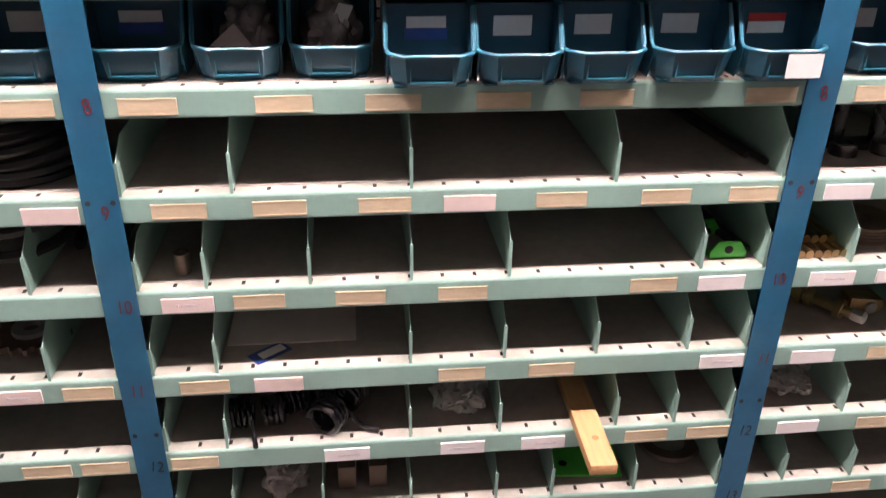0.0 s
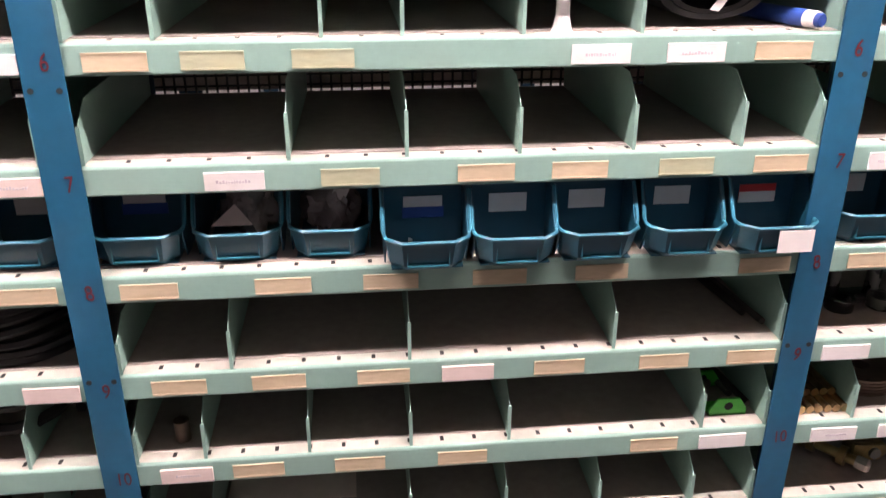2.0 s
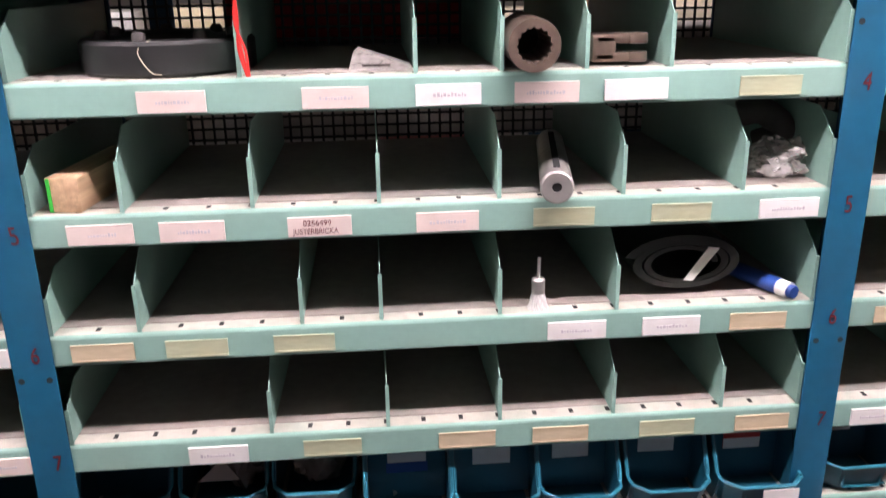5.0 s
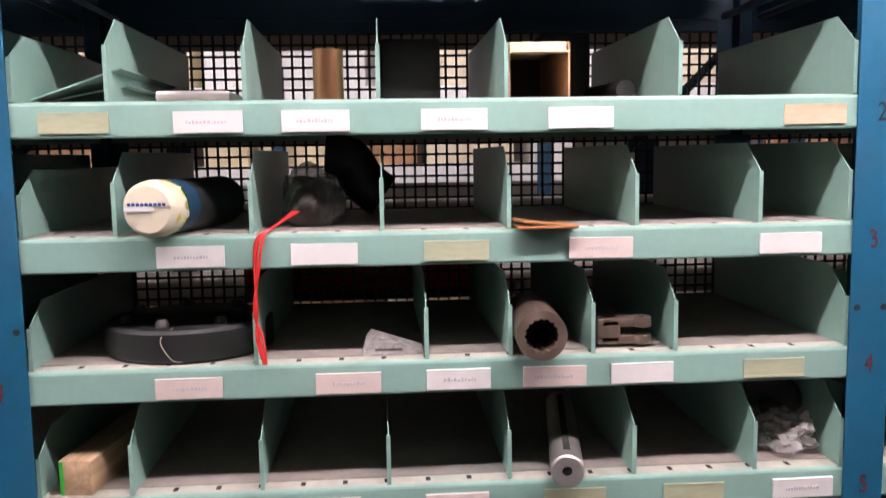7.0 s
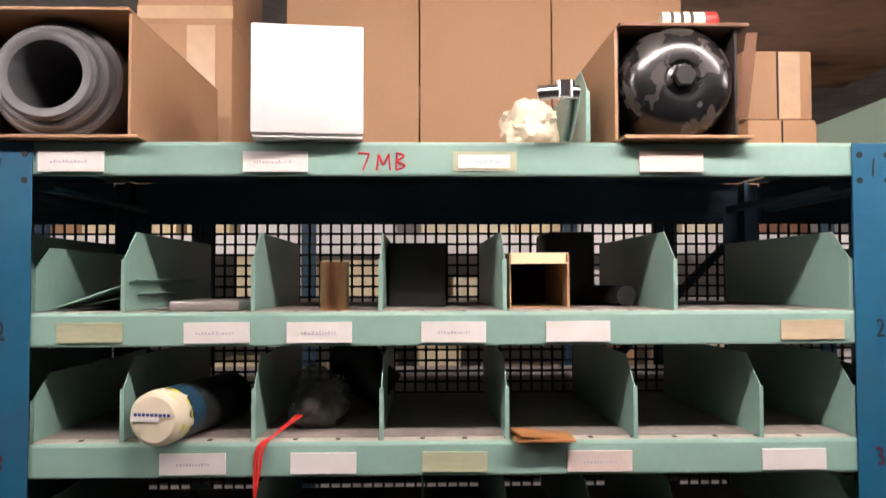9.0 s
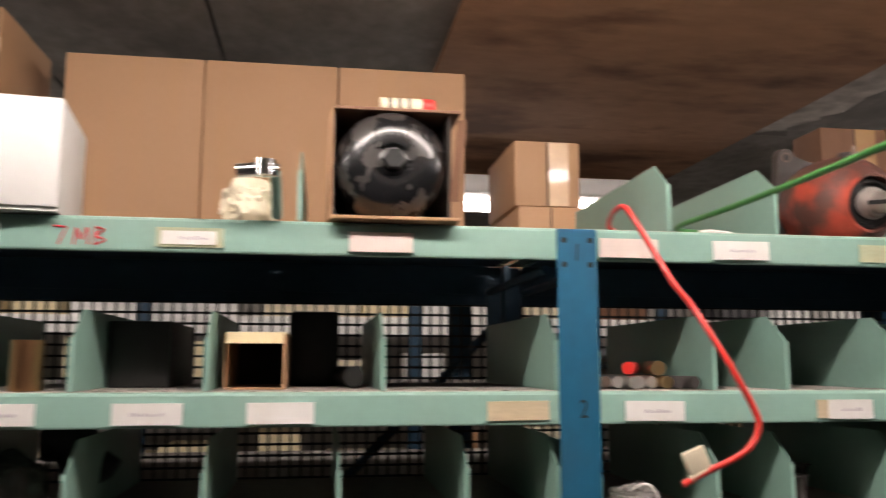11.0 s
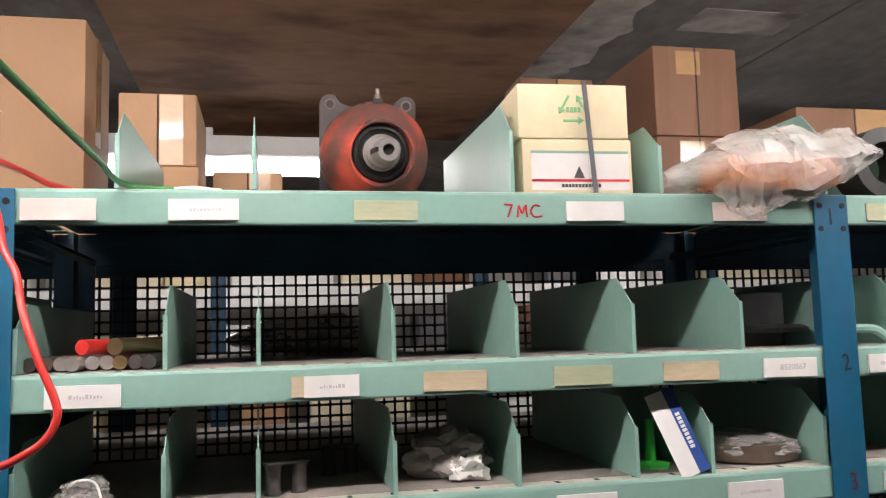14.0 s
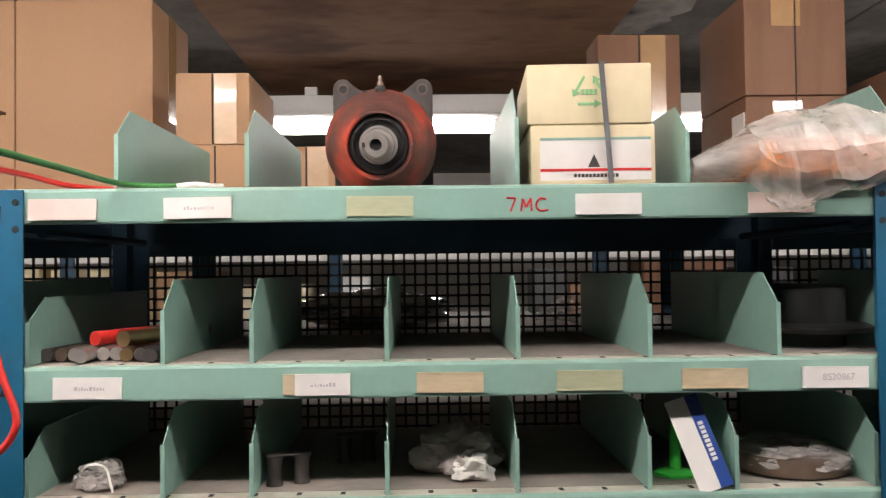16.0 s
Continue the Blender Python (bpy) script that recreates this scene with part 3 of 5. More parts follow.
for z in FZ[2:]:
    x = -2.6
    while x < 2.9:
        w, h = random.uniform(0.12, 0.42), random.uniform(0.12, 0.25)
        if random.random() < 0.85:
            gb = box(B(), 0, w, 0, 0.3, 0, h, 0.004)
            cbx = thing("storage_box", "storage box on the far shelving", "box", (x, 2.53 + random.random() * 0.06, z + 0.001), "boxes on the far shelving",
                        bm=gb, material=random.choice(goods), turn=random.uniform(-3, 3))
        x += w + random.uniform(0.01, 0.12)
for x, y, z, glowing in ((-1.75, -0.48, 2.51, GLOW_NEAR), (-0.1, -0.48, 2.51, GLOW_NEAR), (1.55, -0.48, 2.51, GLOW_NEAR),
                         (-1.6, 1.8, 2.47, GLOW_FAR), (0.1, 1.8, 2.47, GLOW_FAR), (1.8, 1.8, 2.47, GLOW_FAR)):
    lf = thing("tube_lamp", "white fluorescent batten lamp with a lit bare tube", "lamp", (x, y, z), "ceiling lamps")
    part("housing", box(B(), -0.65, 0.65, -0.11, 0.11, 0.028, 0.09, 0.006), WCARD, lf, "white enamelled housing")
    part("stem", box(B(), -0.02, 0.02, -0.02, 0.02, 0.09, (2.606 if abs(x) < 0.5 else 2.624) - z), WCARD, lf)
    part("tube", tube(B(), [(-0.6, 0, 0), (0.6, 0, 0)], 0.019, 8), glowing, lf, "lit fluorescent tube")
    for e in (-0.612, 0.612):
        part("socket", box(B(), e - 0.012, e + 0.012, -0.015, 0.015, -0.02, 0.046, 0.003), WCARD, lf)

# ---------------- cartons on the top shelf ----------------
T1 = Z[1] + 0.001


def carton(label, x0, x1, y0, y1, z0, z1, material=CARD, tape=None, seam=False, turn=0, bevel=0.004):
    w, d, h = x1 - x0, y1 - y0, z1 - z0
    c = thing("cardboard_box", label, "box", ((x0 + x1) / 2, (y0 + y1) / 2, z0), turn=turn)
    body = box(B(), -w / 2, w / 2, -d / 2, d / 2, 0, h, bevel)
    part("body", body, material, c)
    if seam:
        part("flap_seam", box(B(), -0.0015, 0.0015, -d / 2 - 0.0008, -d / 2 + 0.001, 0.002, h - 0.002), INSIDE_SHADE, c, "dark flap gap", False)
    if tape:
        x = 0.003
        part("packing_tape", box(B(), x, x + 0.3 * w, -d / 2 - 0.0008, -d / 2 + 0.002, 0.002, h - 0.002), tape, c, "shiny packing tape", False)
    return c


big = thing("large_carton", "large plain brown cardboard carton with folded seams", "box", (-0.4075, 0.598, T1))
for a, b_ in ((-0.378, -0.127), (-0.125, 0.126), (0.128, 0.378)):
    part("panel", box(B(), a, b_, 0, 0.23, 0, 0.410, 0.003), CARD, big, "brown corrugated panel")
part("packing_tape", box(B(), 0.3765, 0.3795, 0.09, 0.14, 0.2, 0.408), TAPE, big, "", False)

oc = thing("oil_drum_carton", "open carton holding a glossy black round canister", "box", (-0.226, 0.012, T1))
part("side", box(B(), -0.075, -0.071, 0, 0.28, 0.004, 0.138, 0.001), CARD, oc, "", False)
# Inner faces near black: shade in the carton is put into their colour.
part("side", box(B(), 0.069, 0.073, 0, 0.28, 0.004, 0.138, 0.001), INSIDE_SHADE, oc, "inside face coloured dark for the shade in the carton", False)
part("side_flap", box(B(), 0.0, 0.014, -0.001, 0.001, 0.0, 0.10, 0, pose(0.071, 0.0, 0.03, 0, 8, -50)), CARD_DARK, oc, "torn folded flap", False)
part("liner", box(B(), -0.071, -0.0695, 0.002, 0.27, 0.004, 0.136), INSIDE_SHADE, oc, "inside face coloured dark for the shade in the carton", False)
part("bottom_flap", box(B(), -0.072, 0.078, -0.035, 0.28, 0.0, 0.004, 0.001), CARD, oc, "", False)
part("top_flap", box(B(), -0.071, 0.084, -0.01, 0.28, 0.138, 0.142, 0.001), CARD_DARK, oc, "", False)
part("back", box(B(), -0.071, 0.069, 0.276, 0.28, 0.004, 0.138), INSIDE_SHADE, oc, "", False)
cn = part("canister", lathe(B(), [(0.0, 0.0), (0.012, 0.0), (0.013, 0.006), (0.018, 0.008), (0.022, 0.004), (0.036, 0.003), (0.054, 0.008), (0.063, 0.017), (0.0675, 0.030), (0.068, 0.24), (0.05, 0.25)],
                               48, pose(0.0, -0.026, 0.0725, -90)), GLOSS, oc, "dusty gloss black canister end")
part("centre_plug", lathe(B(), [(0.012, 0.0), (0.014, 0.004), (0.014, 0.012)], 6, pose(0.0, -0.032, 0.0745, -90)), SLOT, cn, "dark hexagonal socket")
sr = thing("sealant_tube", "small striped tube with a red cap", "tube", (-0.2, 0.03, T1 + 0.152))
part("body", lathe(B(), [(0.011, -0.04), (0.011, 0.012)], 20, pose(0, 0, 0, 0, 90)), BEIGE, sr, "striped paper body")
part("cap", lathe(B(), [(0.0115, 0.012), (0.0115, 0.026), (0.009, 0.029)], 20, pose(0, 0, 0, 0, 90)), RED, sr, "red cap")
for x in (-0.03, -0.018, -0.006):
    part("stripe", lathe(B(), [(0.0113, x), (0.0113, x + 0.004)], 20, pose(0, 0, 0, 0, 90)), IRON, sr)

carton("small brown carton with clear tape, stacked", 0.050, 0.174, 0.485, 0.72, T1, T1 + 0.122, CARD, None, True)
carton("small brown carton with glossy clear tape, stacked on another", 0.044, 0.170, 0.49, 0.72, T1 + 0.1225, T1 + 0.247, CARD, GTAPE, True)
carton("small brown carton beside the stack", 0.19, 0.314, 0.59, 0.79, T1, T1 + 0.134, CARD, GTAPE, True)
wbx = thing("white_carton", "plain glossy white cardboard box on the top shelf", "box", (-0.668, 0.048, T1), turn=7)
part("body", box(B(), -0.063, 0.063, -0.075, 0.1, 0.004, 0.128, 0.002), WCARD, wbx)
part("base_flap", box(B(), -0.061, 0.062, -0.071, 0.098, 0, 0.004), WCARD, wbx)
cb3 = carton("tan carton with glossy tape bands, lower of two", -1.028, -0.862, 0.49, 0.73, T1, 2.384, CARD, GTAPE)
cb4 = carton("tan carton with glossy tape bands, upper of two", -1.032, -0.864, 0.50, 0.77, 2.385, 2.545, CARD)
part("packing_tape", box(B(), -0.0842, 0.0842, -0.1358, -0.134, 0.078, 0.102), GTAPE, cb4, "glossy band of tape", False)
part("packing_tape", box(B(), -0.0842, 0.0842, -0.1358, -0.134, 0.012, 0.035), GTAPE, cb4, "glossy band of tape", False)

hc = thing("hose_carton", "open cardboard box holding a coil of grey hose", "box", (-0.965, 0.0, T1), turn=0)
hc.scale = (1, 1, 0.93)
part("side", box(B(), 0.096, 0.1, 0.0, 0.4, 0.004, 0.160, 0.001), CARD, hc, "", False)
part("side", box(B(), -0.1, -0.096, 0.0, 0.4, 0.004, 0.160, 0.001), CARD, hc, "", False)
part("bottom", box(B(), -0.1, 0.115, -0.02, 0.4, 0, 0.004, 0.001), CARD, hc, "", False)
part("top_flap", box(B(), -0.1, 0.1, -0.01, 0.4, 0.160, 0.164, 0.001), CARD, hc, "", False)
# Back panel's dark colour carries the shade behind the hose.
part("back", box(B(), -0.096, 0.096, 0.396, 0.4, 0.004, 0.160), INSIDE_SHADE, hc, "", False)
for r, y in ((0.074, 0.03), (0.064, 0.012), (0.054, 0.0)):
    part("hose_ring", lathe(B(), [(r - 0.011, 0.003), (r - 0.006, 0), (r, 0.0), (r + 0.004, 0.005), (r + 0.004, 0.26), (r - 0.011, 0.26)], 48, pose(0.0, y, 0.0835, -90), True), GREYR, hc, "grey rubber ring")

t_ = thing("cream_pouch", "crumpled cream paper pouch on the top shelf", "pouch", (-0.398, 0.06, T1), bm=crumple(B(), (0.085, 0.07, 0.062), 3.0, 0.3), material=BEIGE)
tk = thing("socket_handle", "green handled tool with a chrome socket head", "tool", (-0.372, 0.03, T1))
part("handle", tube(B(), [(0.012, -0.03, 0.004), (0.012, -0.06, 0.026), (0.011, -0.085, 0.043)], 0.006, 10), GREEN, tk, "green painted handle")
part("head", tube(B(), [(0.015, -0.085, 0.045), (-0.008, -0.085, 0.046), (-0.030, -0.083, 0.044)], 0.008, 14), CHROME, tk, "chrome socket")
part("collar", lathe(B(), [(0.011, -0.006), (0.011, 0.012)], 14, pose(0.0, -0.085, 0.045, 0, 0)), CHROME, tk)

# gearbox end, leaning forward on its flange
LEAN = 8.5
mo = thing("cast_motor_housing", "worn red cast housing with a splined steel shaft and black flange", "motor", (0.4155, 0.148, T1), rx=LEAN)


def keep_above(bm):
    """Cuts the leaning casting off where it meets the shelf."""
    sn, cs = math.sin(radians(LEAN)), math.cos(radians(LEAN))
    for v in bm.verts:
        v.co.z = max(v.co.z, (0.001 - v.co.y * sn) / cs)
    return bm


half = [(0.0635, 0.0), (0.0635, 0.132)] + [(0.0505 + 0.013 * math.cos(radians(q)), 0.137 + 0.013 * math.sin(radians(q))) for q in range(0, 121, 20)] + [(0.037, 0.139), (0.026, 0.1335), (0.012, 0.131)]
fp = prism(B(), half + [(-x, z) for x, z in half[::-1]], 0.0, 0.015)
bmesh.ops.triangulate(fp, faces=[f for f in fp.faces if len(f.verts) > 4])
fl_ = part("flange", keep_above(fp), IRON, mo, "grimy black mounting flange with two ears")
for dx in (-0.0505, 0.0505):
    part("bolt_hole", lathe(B(), [(0.0052, 0), (0.0072, 0), (0.0072, 0.0012), (0.0052, 0.0012)], 20, pose(dx, 0.0, 0.137, 90), True), BROWNS, fl_, "worn rim of a bolt hole")
    part("hole_dark", lathe(B(), [(0.0052, 0), (0.0052, 0.0008)], 16, pose(dx, 0.0, 0.137, 90)), SLOT, fl_)
AX = pose(0, 0.0, 0.066, -90)
hb_ = lathe(B(), [(0.060, 0.0), (0.0645, -0.02), (0.0668, -0.045), (0.0670, -0.068), (0.0635, -0.086), (0.056, -0.101), (0.0475, -0.113), (0.0425, -0.120), (0.0405, -0.125),
                  (0.0395, -0.128), (0.0365, -0.128), (0.035, -0.125), (0.0345, -0.07)], 64, AX)
for v in hb_.verts:
    v.co += v.co.normalized() * 0.0012 * noise.noise(v.co * 45)
part("housing", keep_above(hb_), REDP, mo, "chipped red painted dome")
part("seal", lathe(B(), [(0.0346, -0.116), (0.033, -0.121), (0.029, -0.122), (0.027, -0.117), (0.023, -0.116), (0.0185, -0.118), (0.0185, -0.10)], 48, AX), BLACK, mo, "black shaft seal")
sf = part("shaft", lathe(B(), [(0.0195, -0.09), (0.0195, -0.130), (0.0175, -0.134), (0.0140, -0.134), (0.0140, -0.180), (0.0125, -0.183), (0.0066, -0.183), (0.005, -0.160)], 40, AX), STEEL, mo, "bare machined steel shaft")
part("bore", lathe(B(), [(0.0058, -0.170), (0.0058, -0.178)], 16, AX), SLOT, sf, "dark threaded bore")
part("keyway", box(B(), -0.0148, -0.0115, -0.1835, -0.136, 0.063, 0.0685), SLOT, sf)
part("snap_ring", lathe(B(), [(0.0195, -0.124), (0.022, -0.124), (0.022, -0.127), (0.0195, -0.127)], 40, AX, True), STEEL, sf, "bright snap ring")
part("nipple_boss", box(B(), -0.005, 0.007, -0.088, -0.076, 0.128, 0.1345, 0.0015), SLOT, mo, "black boss under the nipple")
part("grease_nipple", lathe(B(), [(0.0042, 0), (0.0042, 0.005), (0.0026, 0.007), (0.003, 0.012), (0.0018, 0.014)], 10, pose(0.001, -0.082, 0.1335)), BROWNS, mo, "small worn steel nipple")
part("plug_hole", lathe(B(), [(0.0028, 0), (0.0028, 0.003)], 10, pose(-0.016, -0.083, 0.1265, 40, -14)), SLOT, mo, "small dark hole in the paint")

# two strapped cream cartons
for i, (z0, z1, dx) in enumerate(((0, 0.068, 0.002), (0.069, 0.138, 0))):
    wc = thing("cream_carton", "cream cardboard carton stacked in a strapped pair", "box", (0.6605 + dx, 0.087, T1 + z0), "strapped cartons", turn=-3.2 if i else -2.2)
    part("body", box(B(), -0.071, 0.071, -0.075, 0.11, 0, z1 - z0, 0.002), CREAM, wc)
    if i == 0:
        lb = part("front_label", box(B(), -0.060, 0.066, -0.0758, -0.074, 0.004, 0.052), WHITE, wc, "white label with red line", False)
        part("red_line", box(B(), -0.060, 0.066, -0.0764, -0.0757, 0.0145, 0.0175), RED, lb, "", False)
        part("green_line", box(B(), -0.060, 0.066, -0.0764, -0.0757, 0.050, 0.053), GREEN, lb, "", False)
        ink = B()
        for k in range(12):
            box(ink, -0.022 + k * 0.0043, -0.0188 + k * 0.0043, -0.0764, -0.0757, 0.0075, 0.0115)
        prism(ink, [(-0.006, 0.019), (0.008, 0.019), (0.001, 0.034)], -0.0764, -0.0757)
        tagged(part("printed_mark", ink, IRON, lb, "dark printed mark", False), kind="stuff")
    else:
        ink = B()
        for a in range(3):
            m = pose(0.0, -0.0755, 0.036, 0, a * 120)
            prism(ink, [(-0.013, -0.0150), (0.006, -0.0150), (0.006, -0.0185), (0.014, -0.0135), (0.006, -0.0085), (0.006, -0.0120), (-0.013, -0.0120)], -0.0006, 0.0008, m)
        part("recycling_mark", ink, PRINTG, wc, "green printed arrows", False)
        ink = B()
        for k in range(4):
            box(ink, -0.009 + k * 0.0048, -0.0055 + k * 0.0048, -0.0768, -0.0757, 0.033, 0.039)
        part("green_print", ink, PRINTG, wc, "", False)
st = thing("plastic_strap", "thin grey strap round the two cream cartons", "strap", (0.679, 0.0085, T1))
part("front_band", box(B(), -0.003, 0.003, -0.0035, -0.0025, 0.0, 0.139, 0, pose(0, 0, 0, 0, -4)), GREYR, st, "", False)
part("top_band", box(B(), -0.009, -0.004, -0.0035, 0.18, 0.1385, 0.1395), GREYR, st, "", False)

# big cartons at the right
for (z0, z1) in ((T1, 2.314), (2.315, 2.505)):
    c = carton("brown cardboard carton in a tall stack", 1.066, 1.258, 0.585, 0.83, z0, z1, CARD_DARK, None, True)
    part("packing_tape", box(B(), -0.045, 0.01, -0.1233, -0.1215, z1 - z0 - 0.06, z1 - z0 - 0.01), TAPE, c, "", False)
    if z0 == T1:
        part("address_label", box(B(), -0.0985, -0.097, -0.12, -0.06, 0.13, 0.19), WHITE, c, "white address label", False)
carton("reddish brown carton standing behind", 0.82, 0.988, 0.715, 0.83, T1, 2.468, CARD_DARK, TAPE, True)
carton("brown carton on the neighbouring shelf top", 1.33, 1.6, 0.5, 0.8, T1, 2.36, CARD_DARK, TAPE, True)

# orange part in a milky bag whose open end hangs over the shelf edge
ob_ = thing("bagged_orange_part", "orange plastic part wrapped in a milky plastic bag", "bag", (0.0, 0.0, T1))
part("orange_part", box(B(), 0.835, 1.0, -0.035, 0.05, 0.003, 0.046, 0.014), ORANGE, ob_, "smooth orange plastic body")


def bag_loft(stations, seed, amount, seg=18):
    """A limp plastic sleeve through stations of x, front y, back y, low z, high z."""
    bm, rings = B(), []
    fine = []
    for p, q in zip(stations, stations[1:]):
        fine += [[u + (w - u) * k / 4 for u, w in zip(p, q)] for k in range(4)]
    fine.append(list(stations[-1]))
    for x, ya, yb, za, zb in fine:
        ring = []
        for k in range(seg):
            a = 2 * math.pi * k / seg
            y = (ya + yb) / 2 + (yb - ya) / 2 * math.cos(a)
            z = (za + zb) / 2 + (zb - za) / 2 * math.sin(a)
            q = Vector((x * 22, y * 30 + seed, z * 30))
            y += amount * noise.noise(q) - amount * abs(noise.noise(q * 2.3))
            z += amount * noise.noise(q + Vector((3, 1, 5))) + 0.6 * amount * abs(noise.noise(q * 1.9 + Vector((8, 0, 0))))
            if y > -0.006:
                z = max(z, 0.0015)
            ring.append(bm.verts.new((x + amount * 0.8 * noise.noise(q + Vector((1, 9, 2))), y, z)))
        rings.append(ring)
    for u, w in zip(rings, rings[1:]):
        for k in range(seg):
            bm.faces.new((u[k], u[(k + 1) % seg], w[(k + 1) % seg], w[k]))
    return bm


part("sleeve", bag_loft([(0.772, 0.0, 0.05, 0.001, 0.028), (0.82, -0.025, 0.06, 0.002, 0.050), (0.875, -0.042, 0.065, 0.002, 0.062), (0.95, -0.048, 0.06, 0.002, 0.058), (1.0, -0.04, 0.05, 0.002, 0.05)], 2.0, 0.004), BAGM, ob_, "milky sleeve of the bag")
part("bag_mouth", bag_loft([(0.822, -0.056, 0.03, 0.004, 0.052), (0.845, -0.066, 0.035, -0.024, 0.066), (0.866, -0.072, 0.04, -0.036, 0.074), (0.91, -0.072, 0.045, -0.026, 0.080), (0.965, -0.066, 0.045, -0.010, 0.072),
                           (1.005, -0.058, 0.02, 0.006, 0.084), (1.045, -0.054, -0.02, 0.034, 0.052)], 5.0, 0.009), BAGM, ob_, "loose folded-back open end of the bag", False)

# cables
tube_pts = smooth_path([(0.12, 0.10, T1 + 0.005), (0.06, 0.04, T1 + 0.006), (0.036, -0.03, T1 + 0.012), (0.027, -0.09, T1 + 0.010), (0.030, -0.112, 2.086), (0.046, -0.13, 2.045), (0.057, -0.148, 2.012), (0.070, -0.158, 1.99), (0.082, -0.18, 1.955),
                        (0.098, -0.195, 1.916), (0.113, -0.20, 1.882), (0.114, -0.202, 1.866), (0.104, -0.203, 1.850), (0.085, -0.203, 1.838), (0.062, -0.201, 1.828), (0.035, -0.2, 1.815)])
rw = thing("red_wire", "bent red plastic-coated wire hanging over the shelf", "wire", bm=tube(B(), tube_pts, 0.0033, 10), material=RED)
wt = thing("wire_tag", "dirty cream tape tag on the wire end", "tag", (0.055, -0.2, 1.826))
part("tape", box(B(), -0.013, 0.011, -0.003, 0.003, 0.0, 0.024, 0.002, pose(0, 0, 0, 0, -22)), BEIGE, wt)
part("tail", tube(B(), smooth_path([(0.014, 0, 0.004), (-0.004, 0, -0.001), (-0.012, 0, -0.006)]), 0.0038, 8), BEIGE, wt)
gpts = smooth_path([(0.255, 0.16, T1 + 0.008), (0.205, 0.10, T1 + 0.008), (0.19, 0.05, T1 + 0.006), (0.133, 0.005, T1 + 0.004), (0.130, -0.14, 2.097), (0.127, -0.29, 2.097), (0.123, -0.43, 2.099), (0.121, -0.51, 2.103)])
gw = thing("green_cable", "stiff green cable tied with tape, sticking out from the shelf", "cable")
part("cable", tube(B(), gpts, 0.0032, 10), GROD, gw)
part("bare_end", tube(B(), [(0.121, -0.505, 2.1027), (0.119, -0.60, 2.108)], 0.0036, 10), IRON, gw, "dark bare cable end")
part("tape_band", tube(B(), [(0.1235, -0.418, 2.0988), (0.1228, -0.442, 2.0994)], 0.0043, 10), BEIGE, gw, "band of grey tape")


def ribbon(pts, width):
    """A thin strip of tape along a soft curve, its width along y."""
    bm = B()
    path = smooth_path(pts, 5)
    rows = [[bm.verts.new(q + Vector((dx, dy, 0))) for dx, dy in ((0, -width / 2), (0.0006, -width / 2), (0.0006, width / 2), (0, width / 2))] for q in path]
    for u, w in zip(rows, rows[1:]):
        for k in range(4):
            bm.faces.new((u[k], u[(k + 1) % 4], w[(k + 1) % 4], w[k]))
    bm.faces.new(rows[0]), bm.faces.new(rows[-1][::-1])
    return bm


part("tape_tail", ribbon([(0.124, -0.430, 2.097), (0.129, -0.434, 2.083), (0.127, -0.436, 2.072), (0.136, -0.440, 2.060)], 0.009), BEIGE, gw, "cream tape tail")
part("knot", tube(B(), helix(0.1212, -0.515, 2.1025, 0.0040, 0.0062, 4, "y"), 0.0019, 6), GROD, gw, "wound green tie")
part("orange_tie", tube(B(), smooth_path([(0.124, -0.515, 2.103), (0.130, -0.518, 2.100), (0.129, -0.522, 2.094), (0.124, -0.515, 2.097)]), 0.0022, 6), LEATHER, gw, "orange twist tie")
part("paper_end", ribbon([(0.122, -0.495, 2.100), (0.127, -0.498, 2.092), (0.124, -0.50, 2.086), (0.131, -0.502, 2.082)], 0.007), BEIGE, gw, "crumpled tape end")
ck = thing("white_clip", "small white plastic clips lying on the shelf", "clip", (0.2, 0.04, T1), bm=tube(B(), smooth_path([(-0.02, 0, 0.004), (0.0, 0.006, 0.007), (0.02, 0, 0.004), (0.03, 0.01, 0.005)]), 0.004, 8), material=WHITE)

# ---------------- goods in the shelves ----------------
def rod(name, label, cat, a, b_, r, material, group="", tip=None):
    return thing(name, label, cat, group=group, bm=tube(B(), [a, b_], r, 16), material=material)


def zf(k):
    return Z[k] + 0.0012


# shelf 2, left bay
tray = thing("loose_shelf_plate", "loose green divider plates lying askew", "plate", (-0.96, 0.02, zf(2)))
part("plate", box(B(), 0, 0.105, 0, 0.25, 0, 0.0015, 0, pose(0, 0, 0.002, 0, -19)), GREEN, tray, "", False)
part("plate", box(B(), 0, 0.1, 0.03, 0.25, 0, 0.0015, 0, pose(0, 0, 0.001, 0, -11)), GREEN, tray, "", False)
sbx = thing("metal_case", "flat silver metal case", "case", (-0.785, 0.05, zf(2)), bm=box(B(), -0.041, 0.041, -0.03, 0.1, 0, 0.0115, 0.003), material=STEEL)
cp = thing("copper_pipe", "upright copper pipe sleeve", "pipe", (-0.635, 0.04, zf(2)), bm=lathe(B(), [(0.0155, 0), (0.0175, 0), (0.0175, 0.057), (0.0155, 0.057)], 32, None, True), material=COPPER)
thing("black_box", "matt black box in a compartment", "box", (-0.536, 0.19, zf(2)), bm=box(B(), -0.038, 0.038, -0.04, 0.16, 0, 0.085, 0.002), material=BLACK)
oc2 = thing("open_carton", "small open cardboard carton lying on its side", "box", (-0.385, 0.08, zf(2)))
part("top", box(B(), -0.035, 0.038, -0.01, 0.16, 0.067, 0.069), CREAM, oc2, "", False)
